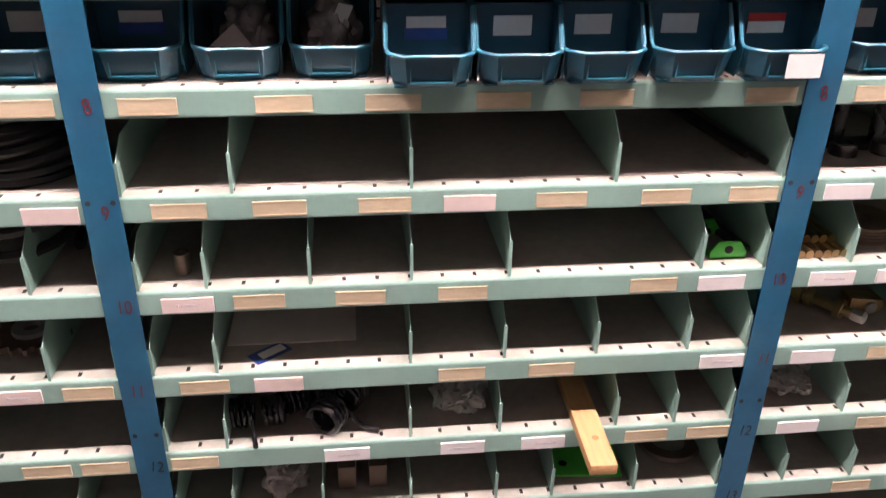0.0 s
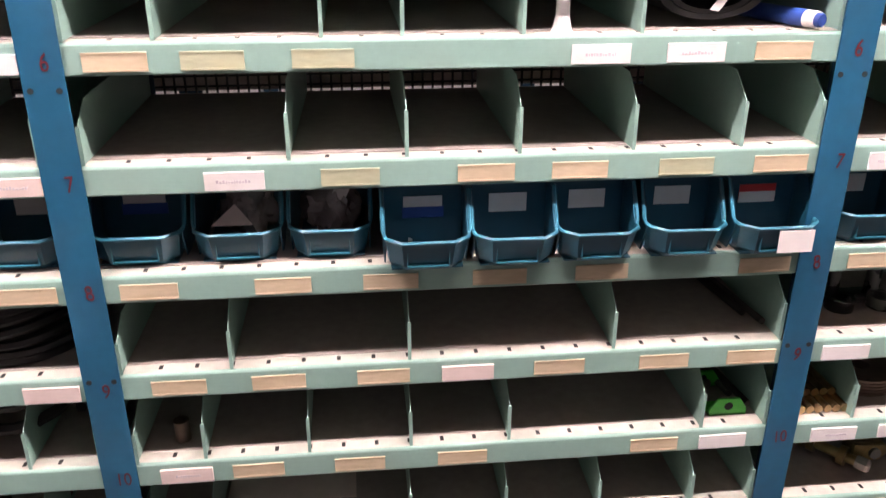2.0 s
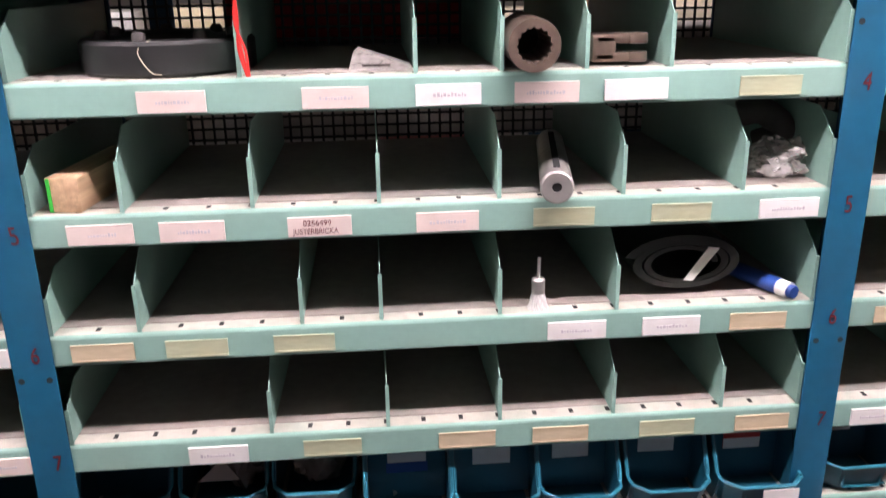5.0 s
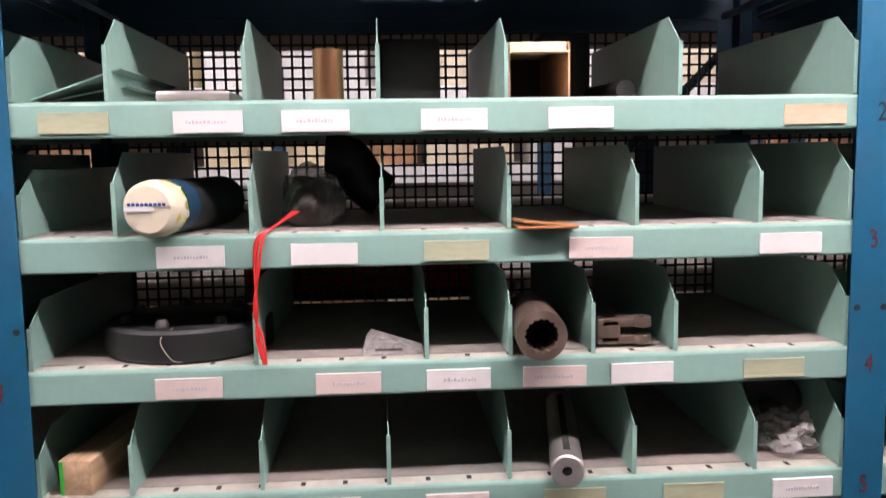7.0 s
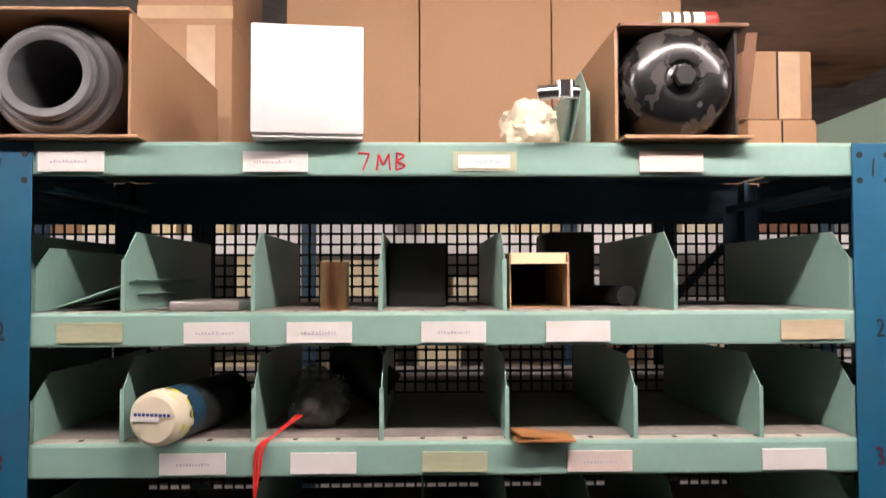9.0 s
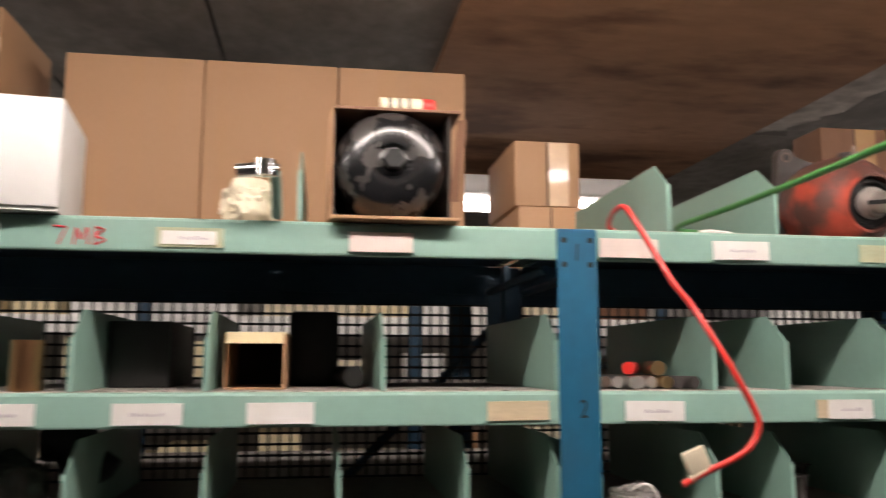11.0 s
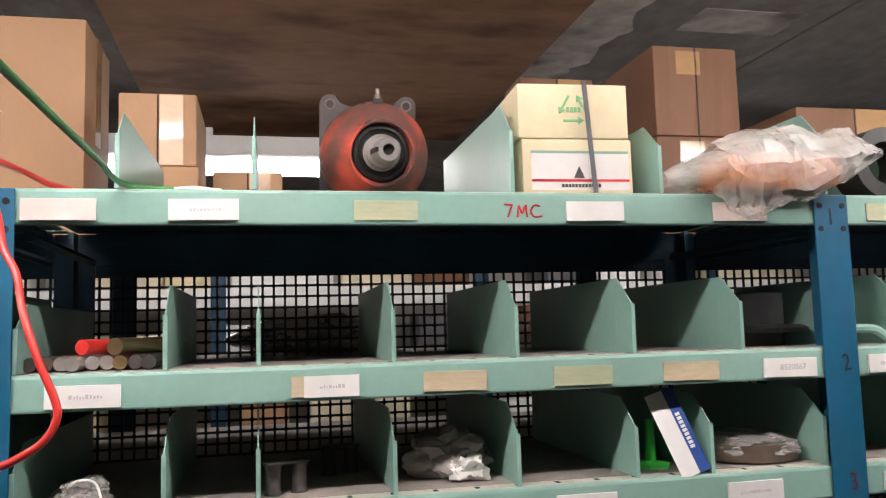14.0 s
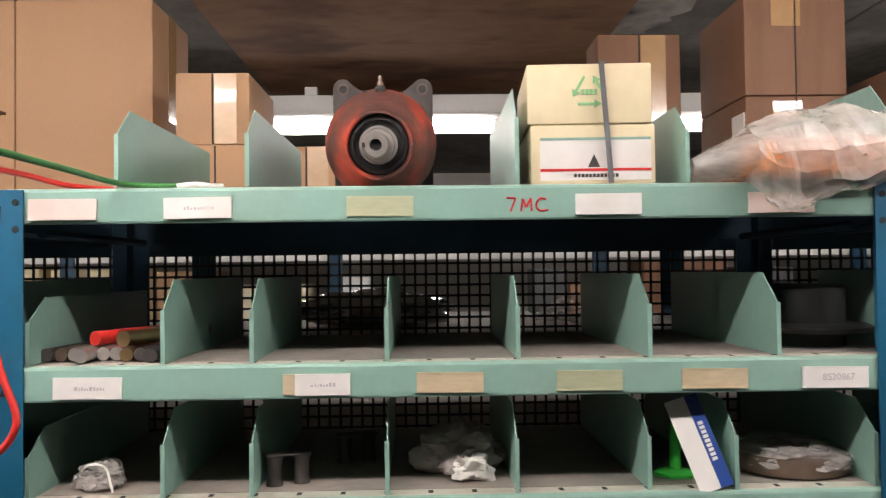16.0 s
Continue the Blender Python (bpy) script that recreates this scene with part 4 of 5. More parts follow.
part("top_flap", box(B(), -0.035, 0.034, -0.032, -0.008, 0.055, 0.0565, 0, pose(0, 0, 0.0, 0, 0)), CREAM, oc2, "folded cream flap", False)
part("flap_front", box(B(), -0.034, 0.034, -0.012, -0.0105, 0.056, 0.069), CREAM, oc2, "", False)
part("side", box(B(), 0.034, 0.037, -0.02, 0.16, 0, 0.067), CARD, oc2, "", False)
part("side", box(B(), -0.036, -0.034, -0.01, 0.16, 0, 0.067), CARD, oc2, "", False)
part("bottom", box(B(), -0.034, 0.034, -0.02, 0.16, 0, 0.002), CARD, oc2, "", False)
# Cardboard back coloured dark, as the carton's depth lies in shade.
part("back", box(B(), -0.034, 0.034, 0.158, 0.16, 0.002, 0.067), INSIDE_SHADE, oc2, "", False)
thing("black_block", "dark rubber block deep in the compartment", "block", (-0.31, 0.26, zf(2)), bm=box(B(), -0.04, 0.03, -0.03, 0.08, 0, 0.105, 0.006), material=BLACK)
rod("black_hose_end", "short black hose end with a bright rim", "hose", (-0.262, 0.12, zf(2) + 0.014), (-0.29, 0.32, zf(2) + 0.014), 0.0135, BLACK)

# shelf 3, left bay
cn = thing("taped_can", "cylindrical can with cream taped lid and blue label", "can", (-0.826, -0.03, zf(3)), turn=-12)
cn.scale = (0.83, 0.72, 0.81)
we = lathe(B(), [(0.0, -0.004), (0.012, -0.0035), (0.022, -0.003), (0.031, -0.002), (0.037, 0.005), (0.0388, 0.020), (0.0385, 0.034)], 40, pose(0, 0, 0.0385, -90))
for v in we.verts:
    q = v.co * 60
    edge_ = max(v.co.y - 0.004, 0) * 0.9
    v.co += Vector((0.0012 * noise.noise(q), 0.0016 * noise.noise(q + Vector((7, 0, 0))) + edge_ * noise.noise(Vector((v.co.x, 0, v.co.z)) * 90), 0.0012 * noise.noise(q + Vector((0, 9, 0)))))
part("wrapped_end", we, BEIGE, cn, "cream paper taped end")
part("yellow_rim", lathe(B(), [(0.0378, 0.010), (0.0384, 0.040)], 32, pose(0, 0, 0.0385, -90)), YEL, cn, "yellow plastic rim")
part("body", lathe(B(), [(0.0378, 0.028), (0.0378, 0.27)], 32, pose(0, 0, 0.0385, -90)), BLACK, cn, "black can body")
part("blue_label", lathe(B(), [(0.0381, 0.044), (0.0381, 0.085)], 32, pose(0, 0, 0.0385, -90)), NAVY, cn, "dark blue printed label")
part("tape_strip", box(B(), -0.031, 0.01, -0.0062, -0.005, 0.036, 0.042), WHITE, cn, "white strip", False)
ink = B()
for k in range(9):
    box(ink, -0.026 + k * 0.006, -0.022 + k * 0.006, -0.0062, -0.005, 0.043, 0.047)
part("blue_print", ink, NAVYC, cn, "illegible blue print", False)
bg = thing("cloth_bundle", "dark grey wrapped part in a smoky plastic bag", "bundle", (-0.662, 0.10, zf(3)))
part("bag", crumple(B(), (0.090, 0.10, 0.080), 1.3, 0.22), BAGK, bg, "smoky plastic")
part("inner", crumple(B(), (0.08, 0.085, 0.066), 1.9, 0.25), BLACK, bg)
dk = thing("black_rubber_part", "black moulded rubber part leaning in the compartment", "rubber part", (-0.61, 0.18, zf(3)), bm=tube(B(), smooth_path([(-0.04, 0, 0.085), (-0.01, 0, 0.08), (0.01, 0.0, 0.05), (0.035, 0, 0.031)]), 0.030, 14), material=BLACK)
rs = thing("red_string", "red string hanging over the shelf edge", "string")
for o in (0.0, 0.004, -0.003):
    part("strand", tube(B(), smooth_path([(-0.68 + o, 0.06, zf(3) + 0.02), (-0.70, 0.01, zf(3) + 0.006), (-0.714 + o, -0.004, zf(3) - 0.006), (-0.7185 + o * 0.7, -0.005, 1.71), (-0.721 - o * 0.5, -0.005, 1.66), (-0.718 + o, -0.006, 1.63), (-0.713 + o * 0.3, -0.006, 1.60)]), 0.0015, 6), RED, rs)
lt = thing("leather_strap", "folded tan leather strap on the shelf edge", "strap", (-0.39, -0.012, zf(3)))
part("upper", box(B(), -0.032, 0.026, -0.004, 0.05, 0.003, 0.006, 0.001, pose(0, 0, 0, 0, 8, 12)), LEATHER, lt)
part("lower", box(B(), -0.035, 0.034, -0.008, 0.05, 0.0, 0.003, 0.001), LEATHER, lt)

# shelf 4, left bay
pu = thing("black_pulley", "large black cast disc with bolts lying flat", "pulley", (-0.82, 0.105, zf(4)))
pu.scale = (0.98, 0.92, 0.98)
part("disc", lathe(B(), [(0.02, 0.0), (0.10, 0.0), (0.104, 0.004), (0.104, 0.036), (0.10, 0.040), (0.06, 0.040), (0.05, 0.046), (0.02, 0.046)], 48), BLACK, pu)
for k in range(7):
    a = k * 0.9
    part("bolt", lathe(B(), [(0.008, 0.040), (0.008, 0.046), (0.005, 0.05)], 8, pose(0.078 * math.cos(a), 0.078 * math.sin(a), 0)), IRON, pu)
part("thin_wire", tube(B(), smooth_path([(0.0, -0.09, 0.042), (-0.012, -0.106, 0.03), (0.0, -0.108, 0.008), (0.012, -0.107, 0.004)]), 0.0005, 5), BEIGE, pu)
fb = thing("clear_pouch", "flat clear plastic pouch with print", "pouch", (-0.567, 0.035, zf(4)))
pz = B()
prism(pz, [(-0.038, 0.0), (0.036, 0.001), (0.034, 0.006), (-0.026, 0.026), (-0.032, 0.02)], -0.012, 0.02)
part("pouch", pz, BAG, fb)
part("print", box(B(), -0.022, 0.01, -0.0128, -0.012, 0.006, 0.0085), IRON, fb)
rg = thing("splined_sleeve", "brown steel sleeve with an internally toothed bore", "sleeve", (-0.400, -0.028, zf(4)), turn=-3)
rg.scale = (0.88, 1, 0.88)
rb_ = B()
seg = 64
ri = [0.0225 - (0.002 if (k // 2) % 2 else 0) for k in range(seg)]
ringsv = []
for y in (0.0, 0.13):
    ringsv.append([rb_.verts.new((0.033 * math.cos(2 * math.pi * k / seg), y, 0.0335 + 0.033 * math.sin(2 * math.pi * k / seg))) for k in range(seg)])
    ringsv.append([rb_.verts.new((ri[k] * math.cos(2 * math.pi * k / seg), y, 0.0335 + ri[k] * math.sin(2 * math.pi * k / seg))) for k in range(seg)])
for k in range(seg):
    j = (k + 1) % seg
    o0, i0, o1, i1 = ringsv
    rb_.faces.new((o0[k], i0[k], i0[j], o0[j])), rb_.faces.new((o0[k], o0[j], o1[j], o1[k])), rb_.faces.new((i0[k], i1[k], i1[j], i0[j])), rb_.faces.new((o1[k], o1[j], i1[j], i1[k]))
part("sleeve", rb_, BROWNS, rg)
part("end_plug", lathe(B(), [(0.0, 0.10), (0.0205, 0.10), (0.0205, 0.12)], 24, pose(0, 0, 0.0335, -90)), SLOT, rg)
fk = thing("steel_fork", "brown steel fork with two rounded eyes", "fork", (-0.277, 0.05, zf(4)))
fk.scale = (0.82, 0.82, 0.95)
for dz in (0.004, 0.026):
    part("eye", lathe(B(), [(0.006, 0), (0.015, 0), (0.016, 0.003), (0.015, 0.012), (0.006, 0.012)], 24, pose(0.012, -0.02, dz), True), BROWNS, fk)
    part("arm", box(B(), -0.05, 0.0, -0.03, 0.0, dz, dz + 0.012, 0.003), BROWNS, fk)
part("stem", box(B(), -0.055, -0.02, -0.03, 0.02, 0.004, 0.038, 0.004), BROWNS, fk)

# shelf 5, left bay
bk = thing("wooden_block", "striped wooden block with green strip", "block", (-0.936, 0.015, zf(5)), turn=-7)
bk.scale = (0.8, 1, 0.92)
part("block", box(B(), -0.024, 0.024, -0.005, 0.18, 0, 0.045, 0.002), WOODB, bk)
part("green_strip", box(B(), -0.022, -0.017, -0.0062, -0.004, 0.001, 0.044), LIME, bk, "", False)
sh5 = thing("grooved_shaft", "machined steel shaft with a keyway groove", "shaft", (-0.371, -0.03, zf(5)), turn=-10)
part("shaft", lathe(B(), [(0.0, 0.004), (0.006, 0.004), (0.006, 0.0), (0.0175, 0.0), (0.0195, 0.002), (0.0195, 0.26)], 36, pose(0, 0, 0.0195, -90)), STEEL, sh5)
part("groove", box(B(), -0.004, 0.004, 0.02, 0.24, 0.0365, 0.0395), SLOT, sh5, "", False)
part("centre_hole", lathe(B(), [(0.0058, 0.0035), (0.0058, 0.005)], 14, pose(0, -0.001, 0.0195, -90)), SLOT, sh5)
b5 = thing("bag_of_parts", "clear plastic bag of dark parts", "bag", (-0.062, 0.07, zf(5)))
part("bag", crumple(B(), (0.085, 0.09, 0.05), 6.1, 0.4), BAG, b5)
part("dark_part", tube(B(), smooth_path([(-0.03, 0.06, 0.07), (0.0, 0.05, 0.075), (0.025, 0.04, 0.05), (0.0, 0.06, 0.03)]), 0.018, 10), IRON, b5)
# shelf 6, left bay
wbq = thing("wire_cup_brush", "small wire end brush on a thin spindle", "brush", (-0.38, 0.02, zf(6)))
part("bristles", lathe(B(), [(0.0145, 0), (0.012, 0.004), (0.0085, 0.02), (0.007, 0.024)], 20), BRISTLE, wbq, "grey bristle tuft")
part("ferrule", lathe(B(), [(0.0085, 0.02), (0.0085, 0.038), (0.006, 0.041)], 18), STEEL, wbq, "steel ferrule")
part("spindle", lathe(B(), [(0.0022, 0.04), (0.0022, 0.068)], 8), STEEL, wbq)
rl = thing("rubber_sheet_roll", "rolled dark rubber sheet with a white tag", "roll", (-0.185, 0.04, zf(6)))
sp = []
for k in range(60):
    a = 2 * math.pi * k / 24
    r = 0.55 + 0.45 * k / 60
    sp.append((0.082 * r * math.cos(a), 0.040 * r * math.sin(a) + 0.044))
rv = B()
prev = None
for k, (x, z) in enumerate(sp):
    cx, cz = x * 0.83, 0.044 + (z - 0.044) * 0.80
    cur = [rv.verts.new((x, 0, z)), rv.verts.new((cx, 0, cz)), rv.verts.new((cx, 0.28, cz)), rv.verts.new((x, 0.28, z))]
    if prev:
        for i in range(4):
            rv.faces.new((prev[i], prev[(i + 1) % 4], cur[(i + 1) % 4], cur[i]))
    else:
        rv.faces.new(cur)
    prev = cur
rv.faces.new(prev[::-1])
part("rolled_sheet", rv, BLACK, rl)
part("paper_tag", prism(B(), [(0.0, 0.022), (0.03, 0.066), (0.045, 0.064), (0.012, 0.02)], -0.004, -0.003), WHITE, rl, "white paper tag", False)
pn = thing("blue_tube", "blue and clear plastic tube lying on its side", "tube", (-0.056, 0.01, zf(6)), turn=22)
pn.scale = (0.85, 0.75, 0.85)
part("body", lathe(B(), [(0.0125, 0.012), (0.0135, 0.03), (0.0135, 0.10), (0.011, 0.2)], 20, pose(0, 0, 0.014, -90)), NAVYC, pn, "blue tube body")
part("clear_end", lathe(B(), [(0.0128, -0.005), (0.0128, 0.02)], 20, pose(0, 0, 0.014, -90)), WHITE, pn)
part("blue_tip", lathe(B(), [(0.009, -0.014), (0.0105, -0.012), (0.0105, -0.004)], 20, pose(0, 0, 0.014, -90)), NAVYC, pn)

# blue bins on shelf 8
def bin_meshes():
    w, d, h, f, t = 0.0565, 0.21, 0.096, 0.045, 0.002
    side = [(0.044, 0.0), (0.028, f - 0.012), (0.026, f), (0.030, f), (0.056, h), (d, h), (d, 0.0)]
    out = []
    for s in (-1, 1):
        out.append(mesh_of("side_panel", prism(B(), side, -t / 2, t / 2, Matrix.Translation((s * (w - 0.003), 0, 0)) @ pose(0, 0, 0, 0, 0, 90)), BIN))
    out.append(mesh_of("base", box(B(), -0.82 * w, 0.82 * w, 0.018, d, 0, t), BIN))
    out.append(mesh_of("back_panel", box(B(), -w + 0.004, w - 0.004, d - t, d, t, h), BIN))
    out.append(mesh_of("partition", box(B(), -w + 0.004, w - 0.004, 0.088, 0.090, t, h - 0.002), BIN))
    plan = [(-w + 0.002, 0.030), (-w + 0.004, 0.018), (-0.6 * w, 0.0), (0.6 * w, 0.0), (w - 0.004, 0.018), (w - 0.002, 0.030)]
    bm = B()
    cols = []
    for x, y in plan:
        cols.append([bm.verts.new((x * kx, y + dy, z)) for z, kx, dy in ((0.0, 0.86, 0.016), (0.008, 0.91, 0.009), (f, 1.0, -0.002), (f, 0.965, 0.001), (0.008, 0.875, 0.012), (0.003, 0.83, 0.019))])
    for u, v in zip(cols, cols[1:]):
        for k in range(6):
            bm.faces.new((u[k], u[(k + 1) % 6], v[(k + 1) % 6], v[k]))
    bm.faces.new(cols[0]), bm.faces.new(cols[-1][::-1])
    out.append(mesh_of("front_panel", bm, BIN))
    rims = [mesh_of("front_rim", tube(B(), [(x, y - 0.003, f) for x, y in plan], 0.0028, 6), RIMM, True)]
    for s in (-1, 1):
        rims.append(mesh_of("side_rim", tube(B(), [(s * (w - 0.002), 0.027, f), (s * w, 0.032, f + 0.006), (s * w, 0.058, h - 0.001), (s * w, d, h - 0.001)], 0.0025, 6), RIMM, True))
    card = B()
    for x0, x1, z0, z1 in ((-0.027, 0.027, 0.009, 0.0105), (-0.027, -0.026, 0.009, 0.030), (0.026, 0.027, 0.009, 0.030)):
        box(card, x0, x1, 0.0025 - 0.12 * (z0 - 0.008), 0.010, z0, z1)
    return out, rims, mesh_of("card_slot", card, RIMM)


PANELS, RIMS, SLOTM = bin_meshes()
BINS = [(-0.936, 0.018, 1.1, "n"), (-0.803, 0.018, 1.05, "b"), (-0.681, 0.02, 1.0, "b"), (-0.552, -0.034, 1.03, "n"), (-0.434, -0.032, 1.02, "w"), (-0.319, -0.028, 1.0, "w"), (-0.197, -0.026, 1.0, "w"), (-0.070, -0.03, 1.04, "r"),
        (0.085, 0.0, 1.0, "w"), (0.21, 0.0, 1.0, "w"), (-1.085, 0.02, 1.0, "w"), (-1.21, 0.02, 1.0, "w")]
for i, (x, y, s, k) in enumerate(BINS):
    bn = thing("storage_bin", "dark teal-blue open-front plastic storage bin" + (" holding a plastic bag" if k == "b" else " with a red and white card" if k == "r" else ""), "bin", (x, y, zf(8)), "plastic bins", turn=[0, 1, -1, 0.5][i % 4])
    bn.scale = (s, 1, 1)
    for me in PANELS:
        if me.name.split(".")[0] != "partition" or k != "b":
            part(me.name.split(".")[0], me, None, bn)
    for me in RIMS:
        part(me.name.split(".")[0], me, None, bn, "lighter worn rim")
    part("card_slot", SLOTM, None, bn)
    cz = 0.050
    if k in "nwr":
        part("inner_card", box(B(), -0.026, 0.026, 0.0865, 0.0879, cz + (0.012 if k == "n" else 0), 0.077), RED if k == "r" else WHITE, bn, "white paper card", False)
        if k == "n":
            part("navy_band", box(B(), -0.028, 0.028, 0.0862, 0.0878, cz - 0.004, cz + 0.012), NAVYC, bn, "", False)
        if k == "r":
            part("white_band", box(B(), -0.026, 0.026, 0.0858, 0.0866, cz, cz + 0.016), WHITE, bn, "", False)
    if k == "r":
        part("front_card", box(B(), -0.008, 0.040, -0.0065, -0.0055, 0.010, 0.042), WHITE, bn, "white front card", False)
for x, sd in ((-0.797, 2.2), (-0.681, 7.7)):
    thing("plastic_bag", "crumpled clear plastic bag of small brown parts", "bag", (x, 0.14, zf(8) + 0.003), bm=crumple(B(), (0.085, 0.13, 0.088), sd, 0.3), material=BAGD)
thing("folded_paper", "folded greyish paper sheet in a bin", "paper", (-0.815, 0.075, zf(8) + 0.035), bm=prism(B(), [(-0.03, 0), (0.028, 0.0), (0.004, 0.03)], 0, 0.001), material=PINK, shade=False, rx=-20)
thing("paper_scrap", "white paper scrap sticking from a plastic bag", "paper", (-0.675, 0.09, zf(8) + 0.05), bm=prism(B(), [(-0.012, 0), (0.01, 0.0), (0.026, 0.034), (0.006, 0.038)], 0, 0.001), material=WHITE, shade=False, rx=-15)
for x in (-0.319, -0.06):
    thing("steel_bush", "small brown steel bush in a bin", "bush", (x, 0.08, zf(8) + 0.003), bm=lathe(B(), [(0.008, 0), (0.016, 0), (0.016, 0.03), (0.008, 0.03)], 24, None, True), material=BROWNS)
rod("steel_pin", "small steel pin in a bin", "pin", (-0.575, 0.06, zf(8) + 0.012), (-0.535, 0.07, zf(8) + 0.012), 0.008, STEEL)

# shelf 9
def belts(x, y, k):
    t = thing("drive_belts", "coiled stack of black rubber drive belts", "belt", (x, y, zf(k)))
    for i in range(6):
        pts = [(0.10 * math.cos(a) * (1 - 0.04 * i) + 0.01 * math.sin(i), 0.12 * math.sin(a), 0.008 + i * 0.014 + 0.004 * math.sin(a * 2 + i)) for a in (2 * math.pi * q / 40 for q in range(41))]
        part("belt", tube(B(), pts, 0.007, 6), BLACK, t)
    return t


belts(-1.145, 0.16, 9)
thing("black_hose_piece", "dark ribbed hose coil", "hose", (-1.16, 0.14, zf(10)), bm=tube(B(), [(0.07 * math.cos(a), 0.09 * math.sin(a), 0.01 + 0.006 * a) for a in (0.4 * q for q in range(40))], 0.009, 6), material=BLACK)
bk9 = thing("black_bracket", "black painted steel bracket with two upright pins", "bracket", (0.15, 0.12, zf(9)))
part("base", box(B(), -0.05, 0.05, -0.02, 0.02, 0, 0.012, 0.003), GLOSS, bk9)
for dx in (-0.035, 0.035):
    part("pin", lathe(B(), [(0.012, 0.012), (0.012, 0.075), (0.009, 0.08)], 16, pose(dx, 0, 0)), GLOSS, bk9)
    part("ring", lathe(B(), [(0.014, 0), (0.022, 0), (0.022, 0.02), (0.014, 0.02)], 24, pose(dx, -0.03, 0), True), GLOSS, bk9)
# long dark rods at the right ends of shelves 9 and 10
for k, n in ((9, 2), (10, 2)):
    for i in range(n):
        rod("long_rod", "long dark steel rod lying front to back", "rod", (-0.032 - 0.018 * i, 0.05 + 0.03 * i, zf(k) + 0.006), (-0.075 - 0.018 * i, 0.39, zf(k) + 0.006), 0.0055, IRON, "long rods")

# shelf 10
for x, y, tn in ((-0.074, 0.03, 0), (-0.083, 0.112, 6)):
    gb = B()
    o = [(-0.030, 0), (0.030, 0), (0.030, 0.012), (0.018, 0.030), (-0.018, 0.030), (-0.030, 0.012)]
    prism(gb, o, 0, 0.004)
    box(gb, -0.030, 0.030, 0.0, 0.035, 0, 0.004)
    g = thing("green_bracket", "bright green painted steel angle bracket", "bracket", (x, y, zf(10)), "green brackets", turn=tn)
    part("angle", gb, LIME, g)
    part("hole", lathe(B(), [(0.007, 0), (0.007, 0.001)], 16, pose(0, 0.0004, 0.017, 90)), SLOT, g)
rod("steel_pin", "small brown steel pin lying by a bracket", "pin", (-0.10, 0.09, zf(10) + 0.008), (-0.075, 0.11, zf(10) + 0.010), 0.007, BROWNS)
thing("steel_stub", "short brown steel bush standing upright", "bush", (-0.918, 0.055, zf(10)), bm=lathe(B(), [(0.007, 0.0), (0.0115, 0), (0.0115, 0.034), (0.0075, 0.034)], 24, None, True), material=BROWNS)
for i in range(6):
    rod("steel_bolt_rod", "copper-toned steel rod with chamfered end", "rod", (0.043 + i * 0.0145, 0.02, zf(10) + 0.0075), (0.035 + i * 0.0145, 0.30, zf(10) + 0.0075), 0.0068, BRASS, "stacked rods")
    if i < 5:
        rod("steel_bolt_rod", "copper-toned steel rod with chamfered end", "rod", (0.05 + i * 0.0145, 0.05, zf(10) + 0.0195), (0.042 + i * 0.0145, 0.33, zf(10) + 0.0195), 0.0068, BRASS, "stacked rods")
for i in range(5):
    thing("flat_washer_plate", "brown stamped steel plate in a pile", "plate", (0.19, 0.11, zf(10) + i * 0.006), "stacked plates", bm=lathe(B(), [(0.015, 0), (0.055, 0), (0.056, 0.005), (0.015, 0.005)], 28, None, True), material=BROWNS, turn=i * 13)
# shelf 11
thing("cardboard_sheet", "flat grey-brown cardboard sheet", "card", (-0.768, 0.15, zf(11)), bm=box(B(), -0.104, 0.104, -0.075, 0.2, 0, 0.002), material=PINK, shade=False)
bc = thing("blue_card", "small navy and white printed card", "card", (-0.802, 0.05, zf(11)), turn=38)
part("card", box(B(), -0.032, 0.032, -0.016, 0.016, 0, 0.001), NAVYC, bc, "", False)
part("white_field", box(B(), -0.018, 0.026, -0.009, 0.009, 0.001, 0.0014), WHITE, bc, "", False)
sk = thing("chain_sprocket", "steel chain sprocket with a hub", "sprocket", (-1.185, 0.12, zf(11)))
o = []
for k in range(72):
    a = 2 * math.pi * k / 72
    r = 0.062 if k % 4 in (0, 1) else 0.053
    o.append((r * math.cos(a), r * math.sin(a)))
part("toothed_disc", prism(B(), o, 0, 0.010, pose(0, 0, 0.010, 90)), BROWNS, sk)
part("hub", lathe(B(), [(0.014, 0.0), (0.03, 0.0), (0.03, 0.028), (0.014, 0.028)], 28, None, True), STEEL, sk)
bl = thing("yoke_bolt", "yellow zinc bolt with collars", "bolt", (0.155, 0.10, zf(11)), turn=-52)
part("bar", tube(B(), [(-0.055, 0, 0.017), (0.055, 0, 0.017)], 0.009, 14), BRASS, bl)
for x in (-0.04, -0.022, 0.03):
    part("collar", lathe(B(), [(0.017, -0.006), (0.017, 0.006)], 20, pose(x, 0, 0.017, 0, 90)), BRASS, bl)
part("end_nut", lathe(B(), [(0.013, 0), (0.013, 0.018), (0.009, 0.022)], 6, pose(0.053, 0, 0.017, 0, 90)), STEEL, bl)
cl = thing("chain_link", "stack of pale brass chain links", "link", (0.225, 0.08, zf(11)))
for i in range(4):
    part("link_plate", prism(B(), [(-0.03, 0.0), (0.02, 0.0), (0.034, 0.014), (0.03, 0.028), (-0.03, 0.034)], i * 0.009, i * 0.009 + 0.007), BRASS, cl)
part("pin", lathe(B(), [(0.010, 0), (0.010, 0.045)], 18, pose(0.008, -0.006, 0.016, -90)), STEEL, cl)

